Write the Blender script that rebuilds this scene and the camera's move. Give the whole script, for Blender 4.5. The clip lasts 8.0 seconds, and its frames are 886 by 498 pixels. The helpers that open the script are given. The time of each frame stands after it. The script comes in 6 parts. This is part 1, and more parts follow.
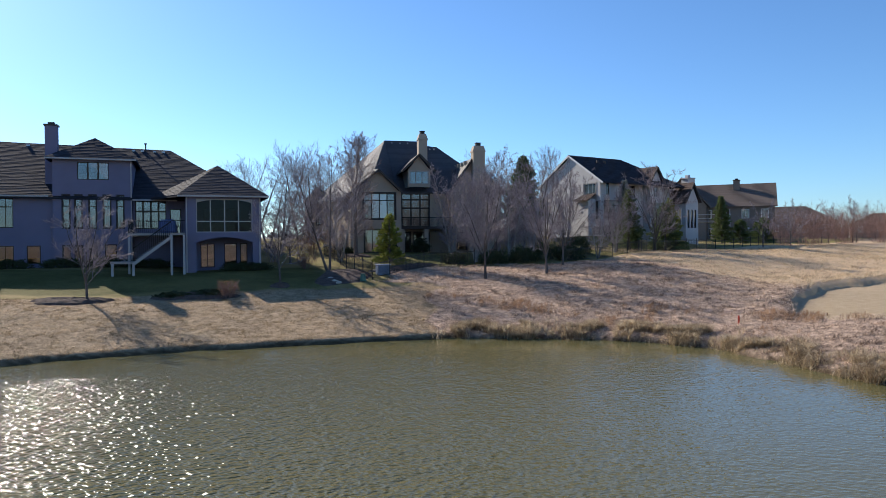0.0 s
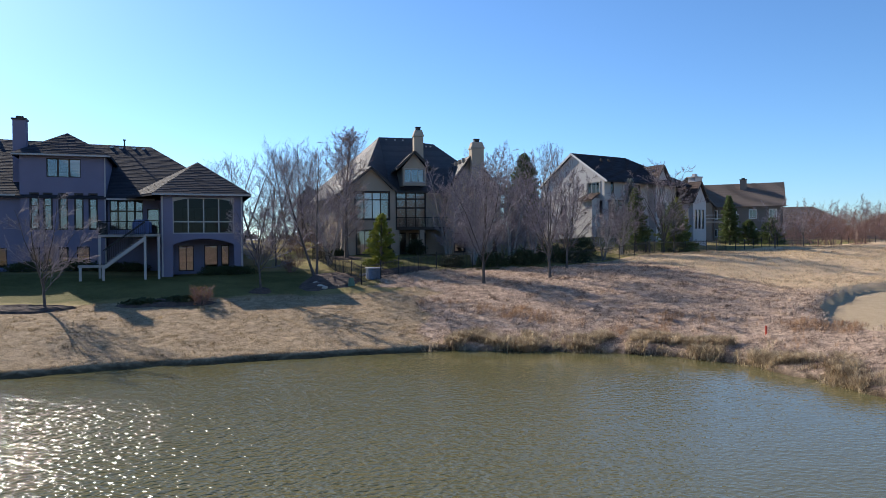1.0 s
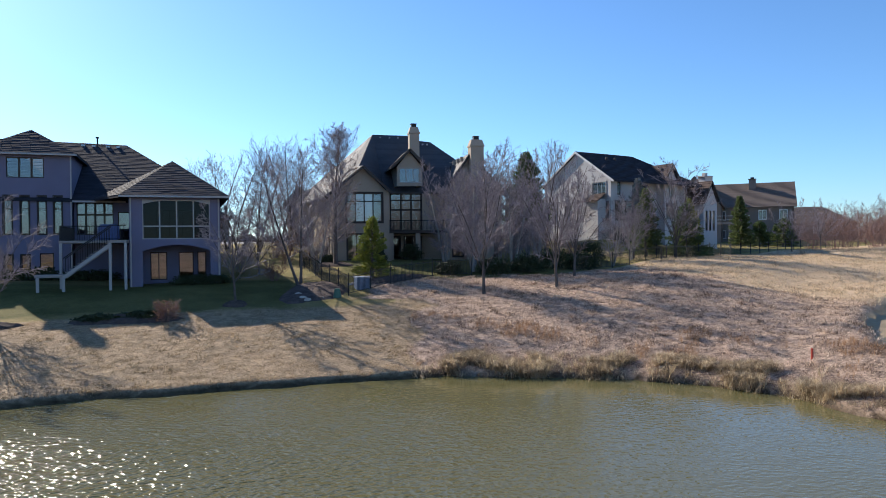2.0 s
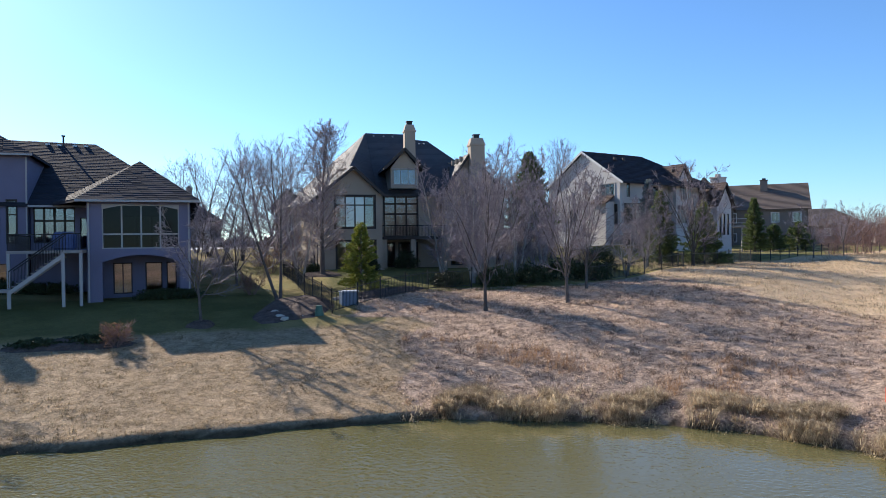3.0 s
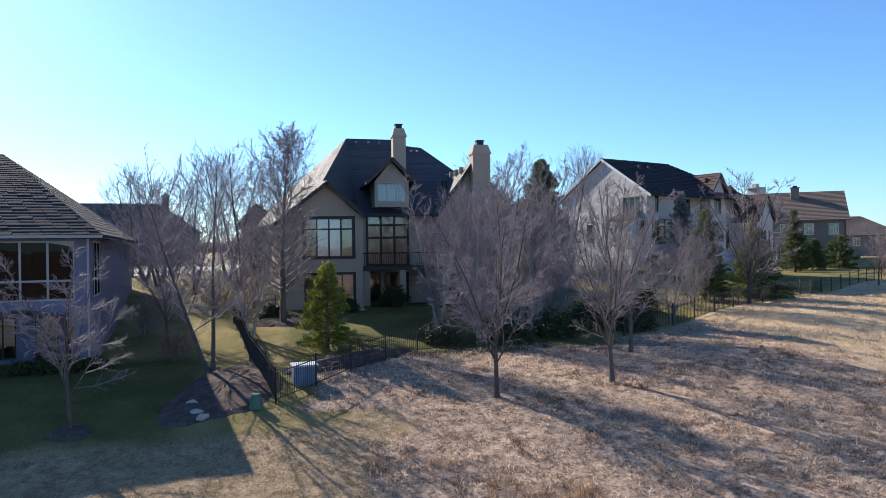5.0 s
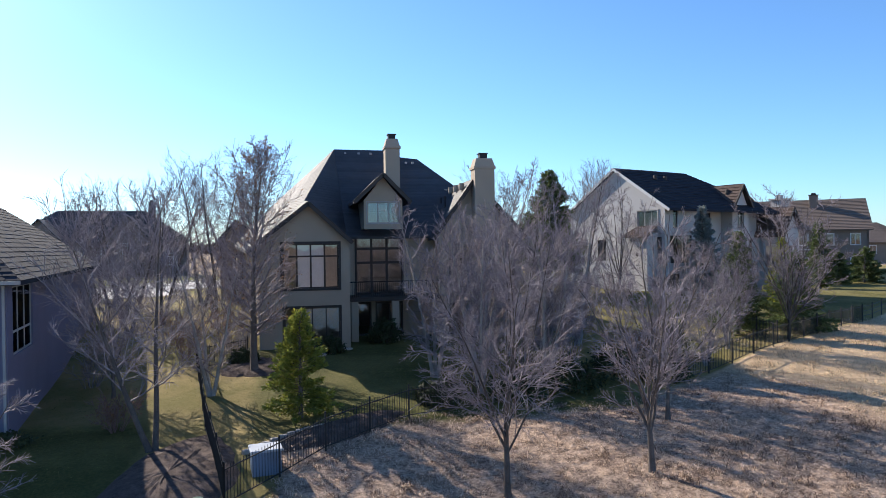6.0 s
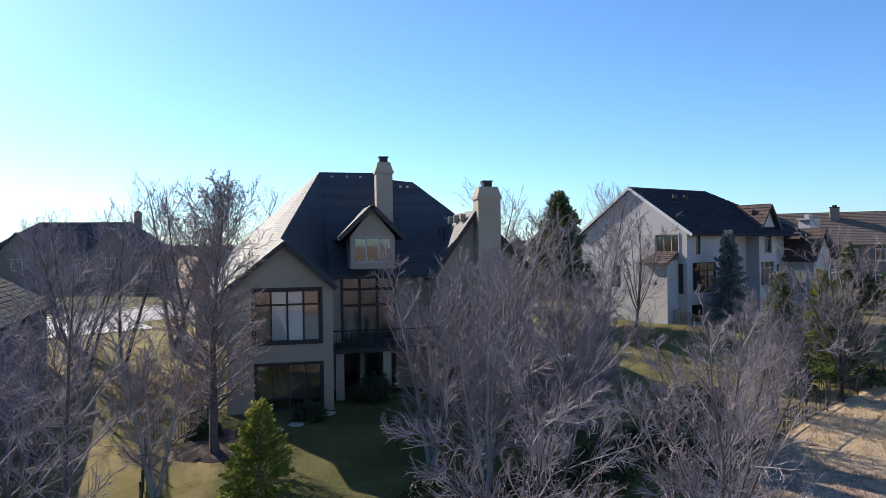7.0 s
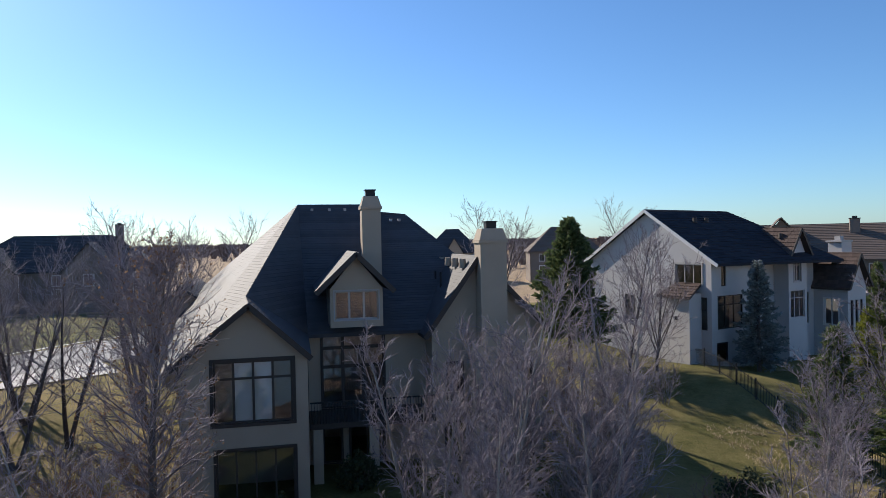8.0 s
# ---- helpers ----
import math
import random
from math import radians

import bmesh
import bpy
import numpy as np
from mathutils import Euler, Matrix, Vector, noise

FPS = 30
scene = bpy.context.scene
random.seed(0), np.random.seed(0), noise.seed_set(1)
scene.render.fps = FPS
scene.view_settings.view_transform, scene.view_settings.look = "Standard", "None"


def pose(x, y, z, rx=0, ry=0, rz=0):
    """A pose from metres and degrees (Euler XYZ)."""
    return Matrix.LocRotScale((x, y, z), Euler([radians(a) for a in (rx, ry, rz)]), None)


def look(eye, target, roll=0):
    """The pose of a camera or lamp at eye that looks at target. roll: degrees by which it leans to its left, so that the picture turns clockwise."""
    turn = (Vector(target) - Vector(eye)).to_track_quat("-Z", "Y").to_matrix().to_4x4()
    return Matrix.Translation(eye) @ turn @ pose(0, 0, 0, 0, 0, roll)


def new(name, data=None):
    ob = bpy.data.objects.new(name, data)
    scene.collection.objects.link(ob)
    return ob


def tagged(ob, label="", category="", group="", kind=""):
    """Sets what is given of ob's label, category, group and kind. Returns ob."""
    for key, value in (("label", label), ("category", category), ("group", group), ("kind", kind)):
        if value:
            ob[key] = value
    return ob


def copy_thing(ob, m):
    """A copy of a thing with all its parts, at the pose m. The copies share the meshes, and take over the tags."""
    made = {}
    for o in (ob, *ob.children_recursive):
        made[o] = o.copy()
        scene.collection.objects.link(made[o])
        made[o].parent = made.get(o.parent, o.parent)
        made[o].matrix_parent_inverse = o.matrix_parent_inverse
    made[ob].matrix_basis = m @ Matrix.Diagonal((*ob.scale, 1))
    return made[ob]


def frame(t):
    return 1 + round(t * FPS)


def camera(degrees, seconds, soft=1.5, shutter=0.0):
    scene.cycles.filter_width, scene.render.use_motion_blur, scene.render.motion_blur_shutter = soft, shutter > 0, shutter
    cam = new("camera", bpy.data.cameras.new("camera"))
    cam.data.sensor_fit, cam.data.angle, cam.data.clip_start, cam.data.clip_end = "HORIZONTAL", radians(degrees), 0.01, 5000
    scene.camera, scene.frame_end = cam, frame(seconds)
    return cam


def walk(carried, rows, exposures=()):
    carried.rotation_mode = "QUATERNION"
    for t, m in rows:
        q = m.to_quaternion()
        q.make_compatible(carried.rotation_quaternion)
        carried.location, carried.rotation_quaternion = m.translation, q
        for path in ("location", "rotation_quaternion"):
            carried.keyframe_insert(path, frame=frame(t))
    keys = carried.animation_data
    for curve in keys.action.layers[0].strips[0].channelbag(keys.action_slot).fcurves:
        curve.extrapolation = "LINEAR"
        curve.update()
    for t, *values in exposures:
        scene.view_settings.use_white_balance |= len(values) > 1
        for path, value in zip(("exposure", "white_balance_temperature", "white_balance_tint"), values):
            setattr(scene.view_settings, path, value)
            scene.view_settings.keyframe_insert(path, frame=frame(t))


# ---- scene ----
cam = camera(64.7, 8.0, soft=0.8)
METRES, EYE, TILT, LEAN, TURN = 44.0, 5.2, 0.5, 0.0, -12.4
ROWS = [
    (0.0, 0.0, 0.0, 0.0, -0.01, -1.01, 0.5),
    (0.5, 0.005, 0.041, -0.0015, 0.0, -0.92, 0.52),
    (1.0, 0.0085, 0.0872, -0.0005, 0.02, -0.89, 0.56),
    (1.5, 0.0115, 0.1373, 0.0033, 0.01, -0.9, 0.62),
    (3.0, 0.0196, 0.3048, 0.0184, 0.04, -0.79, 0.72),
    (3.5, 0.0215, 0.3679, 0.0259, 0.03, -0.74, 0.75),
    (4.0, 0.023, 0.4343, 0.0377, 0.04, -0.71, 0.76),
    (5.5, 0.0278, 0.6344, 0.0841, 0.02, -0.75, 0.77),
    (6.0, 0.0294, 0.7005, 0.1057, 0.04, -0.81, 0.79),
    (6.5, 0.0309, 0.7671, 0.1323, 0.07, -0.91, 0.78),
    (7.0, 0.0327, 0.8323, 0.1588, 0.09, -0.91, 0.82),
    (7.5, 0.0334, 0.8994, 0.1885, 0.02, -1.06, 0.92),
    (8.0, 0.0352, 0.9644, 0.2194, -0.1, -1.3, 1.14),
]
walk(cam, [(t, pose(0, 0, EYE, TILT, LEAN, TURN) @ pose(METRES * x, METRES * y, METRES * z, 90 + pitch, roll, yaw)) for t, x, y, z, yaw, pitch, roll in ROWS],
     exposures=[(0.0, 0.45), (1.5, 0.55), (3.5, 0.75), (5.5, 0.78), (7.0, 0.62), (8.0, 0.3)])

# ---- light and exposure ----
SUN_AZ, SUN_EL = radians(-30.5), radians(28.5)
world = bpy.data.worlds.new("world")
scene.world = world
world.use_nodes = True
wn = world.node_tree
sky = wn.nodes.new("ShaderNodeTexSky")
sky.sky_type = "NISHITA"
sky.sun_disc = False
sky.sun_elevation, sky.sun_rotation = SUN_EL, SUN_AZ
sky.altitude, sky.air_density, sky.dust_density, sky.ozone_density = 600, 1.0, 0.42, 4.0
air = wn.nodes.new("ShaderNodeMix")
air.data_type, air.blend_type = "RGBA", "MULTIPLY"
air.inputs[0].default_value = 1.0
air.inputs[7].default_value = (0.735, 0.965, 1.175, 1)
wn.links.new(sky.outputs[0], air.inputs[6])
wn.links.new(air.outputs[2], wn.nodes["Background"].inputs[0])
wn.nodes["Background"].inputs[1].default_value = 0.105
sun_dir = Vector((math.sin(SUN_AZ) * math.cos(SUN_EL), math.cos(SUN_AZ) * math.cos(SUN_EL), math.sin(SUN_EL)))
sun_data = bpy.data.lights.new("sun", "SUN")
sun_data.energy, sun_data.angle, sun_data.color = 5.6, radians(0.5), (1.0, 0.9, 0.78)
sun = new("sun", sun_data)
sun.matrix_world = look(sun_dir * 300, (0, 0, 0))


# ---- materials ----
def mat(name, base, rough=0.8, spec=0.3, metal=0.0, vary=0.25, scale=3.0, fine=40.0, bump=0.3, bump_dist=0.01, tint=None, island=0.0, obrand=0.0, thin=0.0, span=0.0):
    """Procedural surface: base colour broken up at two scales, with relief from the same noises."""
    m = bpy.data.materials.new(name)
    m.use_nodes = True
    t, n = m.node_tree, m.node_tree.nodes
    p = n["Principled BSDF"]
    p.inputs["Roughness"].default_value, p.inputs["Metallic"].default_value = rough, metal
    p.inputs["Specular IOR Level"].default_value = spec
    tc = n.new("ShaderNodeTexCoord")
    a, b = n.new("ShaderNodeTexNoise"), n.new("ShaderNodeTexNoise")
    for q, s in ((a, scale), (b, fine)):
        q.inputs["Scale"].default_value, q.inputs["Detail"].default_value = s, 5
        t.links.new(tc.outputs["Object"], q.inputs["Vector"])
    add = n.new("ShaderNodeMath")
    add.operation = "ADD"
    t.links.new(a.outputs[0], add.inputs[0]), t.links.new(b.outputs[0], add.inputs[1])
    last = add.outputs[0]
    for on, src in ((island, "island"), (obrand, "object")):
        if on:
            g = n.new("ShaderNodeNewGeometry" if src == "island" else "ShaderNodeObjectInfo")
            mul = n.new("ShaderNodeMath")
            mul.operation = "MULTIPLY_ADD"
            t.links.new(g.outputs["Random Per Island" if src == "island" else "Random"], mul.inputs[0])
            mul.inputs[1].default_value = on
            t.links.new(last, mul.inputs[2])
            last = mul.outputs[0]
    top = 1.0 + island + obrand
    r = n.new("ShaderNodeMapRange")
    r.inputs[1].default_value, r.inputs[2].default_value = 0.6, 0.4 + top
    if span:
        mid_ = 1.0 + (island + obrand) / 2
        r.inputs[1].default_value, r.inputs[2].default_value = mid_ - span, mid_ + span
    t.links.new(last, r.inputs[0])
    mix = n.new("ShaderNodeMix")
    mix.data_type = "RGBA"
    hi = tint or tuple(min(1, c * (1 + vary)) for c in base)
    mix.inputs[6].default_value = (*[c * (1 - vary) for c in base], 1)
    mix.inputs[7].default_value = (*hi, 1)
    t.links.new(r.outputs[0], mix.inputs[0])
    t.links.new(mix.outputs[2], p.inputs["Base Color"])
    if thin:
        tl, ms = n.new("ShaderNodeBsdfTranslucent"), n.new("ShaderNodeMixShader")
        t.links.new(mix.outputs[2], tl.inputs[0])
        ms.inputs[0].default_value = thin
        t.links.new(p.outputs[0], ms.inputs[1]), t.links.new(tl.outputs[0], ms.inputs[2])
        t.links.new(ms.outputs[0], n["Material Output"].inputs[0])
    if bump:
        bm_ = n.new("ShaderNodeBump")
        bm_.inputs["Strength"].default_value, bm_.inputs["Distance"].default_value = bump, bump_dist
        t.links.new(b.outputs[0], bm_.inputs["Height"])
        t.links.new(bm_.outputs[0], p.inputs["Normal"])
    return m


def glass_mat(name, gloss, tint=(0.75, 0.78, 0.8)):
    m = bpy.data.materials.new(name)
    m.use_nodes = True
    t, n = m.node_tree, m.node_tree.nodes
    n.remove(n["Principled BSDF"])
    tr, gl, mx = n.new("ShaderNodeBsdfTransparent"), n.new("ShaderNodeBsdfGlossy"), n.new("ShaderNodeMixShader")
    tr.inputs[0].default_value = (*tint, 1)
    gl.inputs["Roughness"].default_value = 0.02
    gl.inputs[0].default_value = (0.95, 0.97, 1, 1)
    tc, no, bp = n.new("ShaderNodeTexCoord"), n.new("ShaderNodeTexNoise"), n.new("ShaderNodeBump")
    no.inputs["Scale"].default_value = 1.2
    bp.inputs["Strength"].default_value, bp.inputs["Distance"].default_value = 0.12, 0.02
    t.links.new(tc.outputs["Object"], no.inputs["Vector"])
    t.links.new(no.outputs[0], bp.inputs["Height"])
    t.links.new(bp.outputs[0], gl.inputs["Normal"])
    mx.inputs[0].default_value = gloss
    t.links.new(tr.outputs[0], mx.inputs[1]), t.links.new(gl.outputs[0], mx.inputs[2])
    t.links.new(mx.outputs[0], n["Material Output"].inputs[0])
    return m


STUCCO_GREY = mat("stucco_grey", (0.17, 0.162, 0.235), 0.9, vary=0.1, scale=0.7, fine=60)
STUCCO_TAN = mat("stucco_tan", (0.37, 0.305, 0.235), 0.9, vary=0.12, scale=0.6, fine=60)
STUCCO_WHITE = mat("stucco_white", (0.45, 0.435, 0.43), 0.9, vary=0.08, scale=0.5, fine=60)
ROOF_SLATE = mat("roof_tile_grey", (0.033, 0.036, 0.046), 0.9, 0.1, vary=0.3, scale=2, fine=25, island=1.0)
ROOF_SHINGLE = mat("roof_shingle", (0.062, 0.062, 0.068), 0.72, 0.32, vary=0.3, scale=1.5, fine=30, island=0.6)
ROOF_BROWN = mat("roof_tile_brown", (0.095, 0.07, 0.062), 0.9, 0.12, vary=0.3, scale=2, fine=20, island=1.0)
TRIM_DARK = mat("trim_dark", (0.05, 0.04, 0.035), 0.6, vary=0.15)
TRIM_GREY = mat("trim_grey", (0.38, 0.36, 0.35), 0.6, vary=0.08)
TRIM_WHITE = mat("trim_white", (0.62, 0.61, 0.6), 0.6, vary=0.06)
GLASS = glass_mat("window_glass", 0.13, (0.8, 0.82, 0.84))
GLASS_DIM = glass_mat("dim_window_glass", 0.06, (0.55, 0.58, 0.6))
SCREEN = glass_mat("insect_screen", 0.012, (0.07, 0.07, 0.075))
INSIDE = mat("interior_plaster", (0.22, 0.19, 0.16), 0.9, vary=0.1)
BLIND = mat("white_blind", (0.6, 0.58, 0.55), 0.8, vary=0.05)
METAL_DARK = mat("black_iron", (0.02, 0.02, 0.022), 0.5, 0.4, 0.3, vary=0.2)
METAL_GALV = mat("galvanised", (0.45, 0.46, 0.47), 0.45, 0.5, 0.6, vary=0.15)
CONCRETE = mat("concrete", (0.5, 0.48, 0.45), 0.9, vary=0.15, scale=0.8)
WOOD_DECK = mat("deck_wood", (0.30, 0.27, 0.25), 0.85, vary=0.2, scale=2)


# ---- building helpers ----
def link(name, bm, material, parent=None, label="", local=None):
    me = bpy.data.meshes.new(name)
    bm.to_mesh(me)
    bm.free()
    me.materials.append(material)
    ob = new(name, me)
    if parent:
        ob.parent = parent
    if label:
        tagged(ob, label)
    return ob


def part(name, bm, material, parent, label=""):
    """One mesh object under a thing or under a part."""
    return link(name, bm, material, parent, label)


def empty(name, m, label, category, group="", kind=""):
    ob = new(name)
    ob.matrix_world = m
    ob.empty_display_size = 0.3
    return tagged(ob, label, category, group, kind)


def face(bm, pts):
    return bm.faces.new([bm.verts.new(p) for p in pts])


def box(bm, x0, x1, y0, y1, z0, z1):
    v = [bm.verts.new((x, y, z)) for x in (x0, x1) for y in (y0, y1) for z in (z0, z1)]
    for q in ((0, 1, 3, 2), (4, 6, 7, 5), (0, 4, 5, 1), (2, 3, 7, 6), (0, 2, 6, 4), (1, 5, 7, 3)):
        bm.faces.new([v[i] for i in q])


def bar(bm, a, b, w, h=None):
    """A square bar from a to b."""
    a, b = Vector(a), Vector(b)
    d = (b - a).normalized()
    s = d.cross(Vector((0, 0, 1)))
    s = s.normalized() if s.length > 0.01 else Vector((1, 0, 0))
    u = s.cross(d)
    h = h or w
    vs = [bm.verts.new(p + s * i * w / 2 + u * j * h / 2) for p in (a, b) for i, j in ((-1, -1), (1, -1), (1, 1), (-1, 1))]
    for i in range(4):
        bm.faces.new([vs[i], vs[(i + 1) % 4], vs[4 + (i + 1) % 4], vs[4 + i]])
    bm.faces.new(vs[3::-1]), bm.faces.new(vs[4:])


def prism(bm, pts, depth):
    """A polygon made solid along the vector depth."""
    d = Vector(depth)
    a = [bm.verts.new(p) for p in pts]
    b = [bm.verts.new(Vector(p) + d) for p in pts]
    bm.faces.new(a), bm.faces.new(b[::-1])
    for i in range(len(a)):
        j = (i + 1) % len(a)
        bm.faces.new([a[j], a[i], b[i], b[j]])


def wall_panel(bm, a, b, z0, z1, holes=(), th=0.25, gable=None):
    """A wall from plan point a to b (seen from outside: left to right), with rectangular openings (u0, u1, z0, z1) cut
    through it; gable: (u, z) of a peak on top."""
    a, b = Vector((*a, 0)), Vector((*b, 0))
    d = b - a
    ln = d.length
    d.normalize()
    inn = Vector((-d.y, d.x, 0)) * th
    us = sorted({0.0, ln, *[h[0] for h in holes], *[h[1] for h in holes]})
    zs = sorted({z0, z1, *[h[2] for h in holes], *[h[3] for h in holes]})

    def solid(i, j):
        if not (0 <= i < len(us) - 1 and 0 <= j < len(zs) - 1):
            return False
        u, z = (us[i] + us[i + 1]) / 2, (zs[j] + zs[j + 1]) / 2
        return not any(h[0] < u < h[1] and h[2] < z < h[3] for h in holes)

    def pt(u, z, k):
        return a + d * u + Vector((0, 0, z)) + inn * k

    for i in range(len(us) - 1):
        for j in range(len(zs) - 1):
            if not solid(i, j):
                continue
            u, v, y, w = us[i], us[i + 1], zs[j], zs[j + 1]
            face(bm, [pt(u, y, 0), pt(v, y, 0), pt(v, w, 0), pt(u, w, 0)])
            face(bm, [pt(u, y, 1), pt(u, w, 1), pt(v, w, 1), pt(v, y, 1)])
            if not solid(i - 1, j):
                face(bm, [pt(u, y, 0), pt(u, w, 0), pt(u, w, 1), pt(u, y, 1)])
            if not solid(i + 1, j):
                face(bm, [pt(v, y, 0), pt(v, y, 1), pt(v, w, 1), pt(v, w, 0)])
            if not solid(i, j - 1):
                face(bm, [pt(u, y, 0), pt(u, y, 1), pt(v, y, 1), pt(v, y, 0)])
            if not solid(i, j + 1):
                face(bm, [pt(u, w, 0), pt(v, w, 0), pt(v, w, 1), pt(u, w, 1)])
    if gable:
        prism(bm, [pt(0, z1, 0), pt(ln, z1, 0), pt(gable[0], gable[1], 0)], inn)


def window(parent, a, b, hole, cols=(), rows=(), frame_mat=TRIM_DARK, glass=GLASS, name="window", casing=0.0, bars=0.06, label="", blind=False, arch=0.0):
    """A window set into an opening of the wall a-b; cols and rows: fractions at which bars divide it."""
    a, b = Vector((*a, 0)), Vector((*b, 0))
    d = (b - a).normalized()
    inn = Vector((-d.y, d.x, 0))
    m = Matrix(((d.x, inn.x, 0, a.x), (d.y, inn.y, 0, a.y), (0, 0, 1, 0), (0, 0, 0, 1)))
    u0, u1, z0, z1 = hole
    f = 0.07

    def ring(bm, o, n, y0, y1):
        """A rectangular frame between the outlines o and n."""
        v = [[[bm.verts.new((u, y, z)) for u, z in ((q[0], q[2]), (q[1], q[2]), (q[1], q[3]), (q[0], q[3]))] for q in (o, n)] for y in (y0, y1)]
        for k in range(4):
            m_ = (k + 1) % 4
            bm.faces.new([v[0][0][k], v[0][0][m_], v[0][1][m_], v[0][1][k]])
            bm.faces.new([v[1][0][m_], v[1][0][k], v[1][1][k], v[1][1][m_]])
            bm.faces.new([v[0][0][m_], v[0][0][k], v[1][0][k], v[1][0][m_]])
            bm.faces.new([v[0][1][k], v[0][1][m_], v[1][1][m_], v[1][1][k]])

    def piece(name_, bm, under, material):
        bm.transform(m)
        return part(name_, bm, material, under)

    bm = bmesh.new()
    ring(bm, (u0, u1, z0, z1), (u0 + f, u1 - f, z0 + f, z1 - f), 0.07, 0.16)
    win = piece(name, bm, parent, frame_mat)
    if label:
        tagged(win, label)
    if casing:
        bm = bmesh.new()
        ring(bm, (u0 - casing, u1 + casing, z0 - casing, z1 + casing), (u0, u1, z0, z1), -0.05, 0.06)
        piece("casing", bm, win, frame_mat)
    cu = [u0 + f, *[u0 + (u1 - u0) * c for c in cols], u1 - f]
    cz = [z0 + f, *[z0 + (z1 - z0) * r for r in rows], z1 - f]
    for c in cu[1:-1]:
        bm = bmesh.new()
        box(bm, c - bars / 2, c + bars / 2, 0.08, 0.15, z0 + f, z1 - f)
        piece("mullion", bm, win, frame_mat)
    for r in cz[1:-1]:
        bm = bmesh.new()
        box(bm, u0 + f, u1 - f, 0.085, 0.145, r - bars / 2, r + bars / 2)
        piece("transom", bm, win, frame_mat)
    if arch:
        bm = bmesh.new()
        n = 12
        low = [(u0 + (u1 - u0) * k / n, 0.0, z1 - arch * (2 * k / n - 1) ** 2) for k in range(n + 1)]
        prism(bm, [*low, (u1, 0.0, z1 + 0.001), (u0, 0.0, z1 + 0.001)], (0, 0.13, 0))
        piece("arch", bm, win, frame_mat)
    for i in range(len(cu) - 1):
        for j in range(len(cz) - 1):
            bm = bmesh.new()
            face(bm, [(cu[i], 0.11, cz[j]), (cu[i + 1], 0.11, cz[j]), (cu[i + 1], 0.11, cz[j + 1]), (cu[i], 0.11, cz[j + 1])])
            bm.transform(m)
            pane = part("pane", bm, glass, win)
            pane.visible_shadow = False
    if blind:
        for i in range(len(cu) - 1):
            if blind is True or blind[i]:
                bm = bmesh.new()
                box(bm, cu[i] + 0.02, cu[i + 1] - 0.02, 0.19, 0.21, cz[0], cz[-1])
                bm.transform(m)
                part("blind", bm, BLIND, win)
    return win


def clip(poly, q, nrm):
    """The part of a convex polygon on the side of the plane (q, nrm) to which nrm points."""
    out = []
    for i, p in enumerate(poly):
        r = poly[(i + 1) % len(poly)]
        dp, dr = (p - q).dot(nrm), (r - q).dot(nrm)
        if dp >= 0:
            out.append(p)
        if (dp < 0) != (dr < 0):
            out.append(p + (r - p) * (dp / (dp - dr)))
    return out


RND = random.Random(5)


def roof_slope(bm, pts, course=0.33, tile=0.0, lift=0.016, th=0.16):
    """One slope: a slab, and on it lapped courses (each cut into tiles if tile is given). First two points: the eave."""
    pts = [Vector(p) for p in pts]
    nrm = (pts[1] - pts[0]).cross(pts[2] - pts[0]).normalized()
    if nrm.z < 0:
        nrm.negate()
    prism(bm, pts, (0, 0, -th))
    if not course:
        return
    along = Vector((-nrm.y, nrm.x, 0)).normalized()
    up = nrm.cross(along).normalized()
    if up.z < 0:
        up.negate()
    s0 = min(p.dot(up) for p in pts)
    s1 = max(p.dot(up) for p in pts)
    k = 0
    while s0 + k * course < s1 - 0.02:
        lo, hi = s0 + k * course, s0 + (k + 1) * course
        k += 1
        strip = clip(clip(pts, up * lo, up), up * hi, -up)
        if len(strip) < 3:
            continue
        cells = [strip]
        if tile:
            cells = []
            c0, c1 = min(p.dot(along) for p in strip), max(p.dot(along) for p in strip)
            c = c0 - (tile / 2 if k % 2 else 0)
            while c < c1:
                cell = clip(clip(strip, along * (c + 0.008), along), along * (c + tile - 0.008), -along)
                if len(cell) >= 3:
                    cells.append(cell)
                c += tile
        for cell in cells:
            extra = RND.uniform(0, 0.012) if tile else 0
            top = [p + nrm * (0.006 + extra + lift * (hi - p.dot(up)) / course) for p in cell]
            n = len(cell)
            vt = [bm.verts.new(p) for p in top]
            vb = [bm.verts.new(p + nrm * 0.002) for p in cell]
            bm.faces.new(vt)
            for i in range(n):
                j = (i + 1) % n
                bm.faces.new([vt[i], vb[i], vb[j], vt[j]])


def finish(bm):
    bmesh.ops.recalc_face_normals(bm, faces=bm.faces)
    return bm


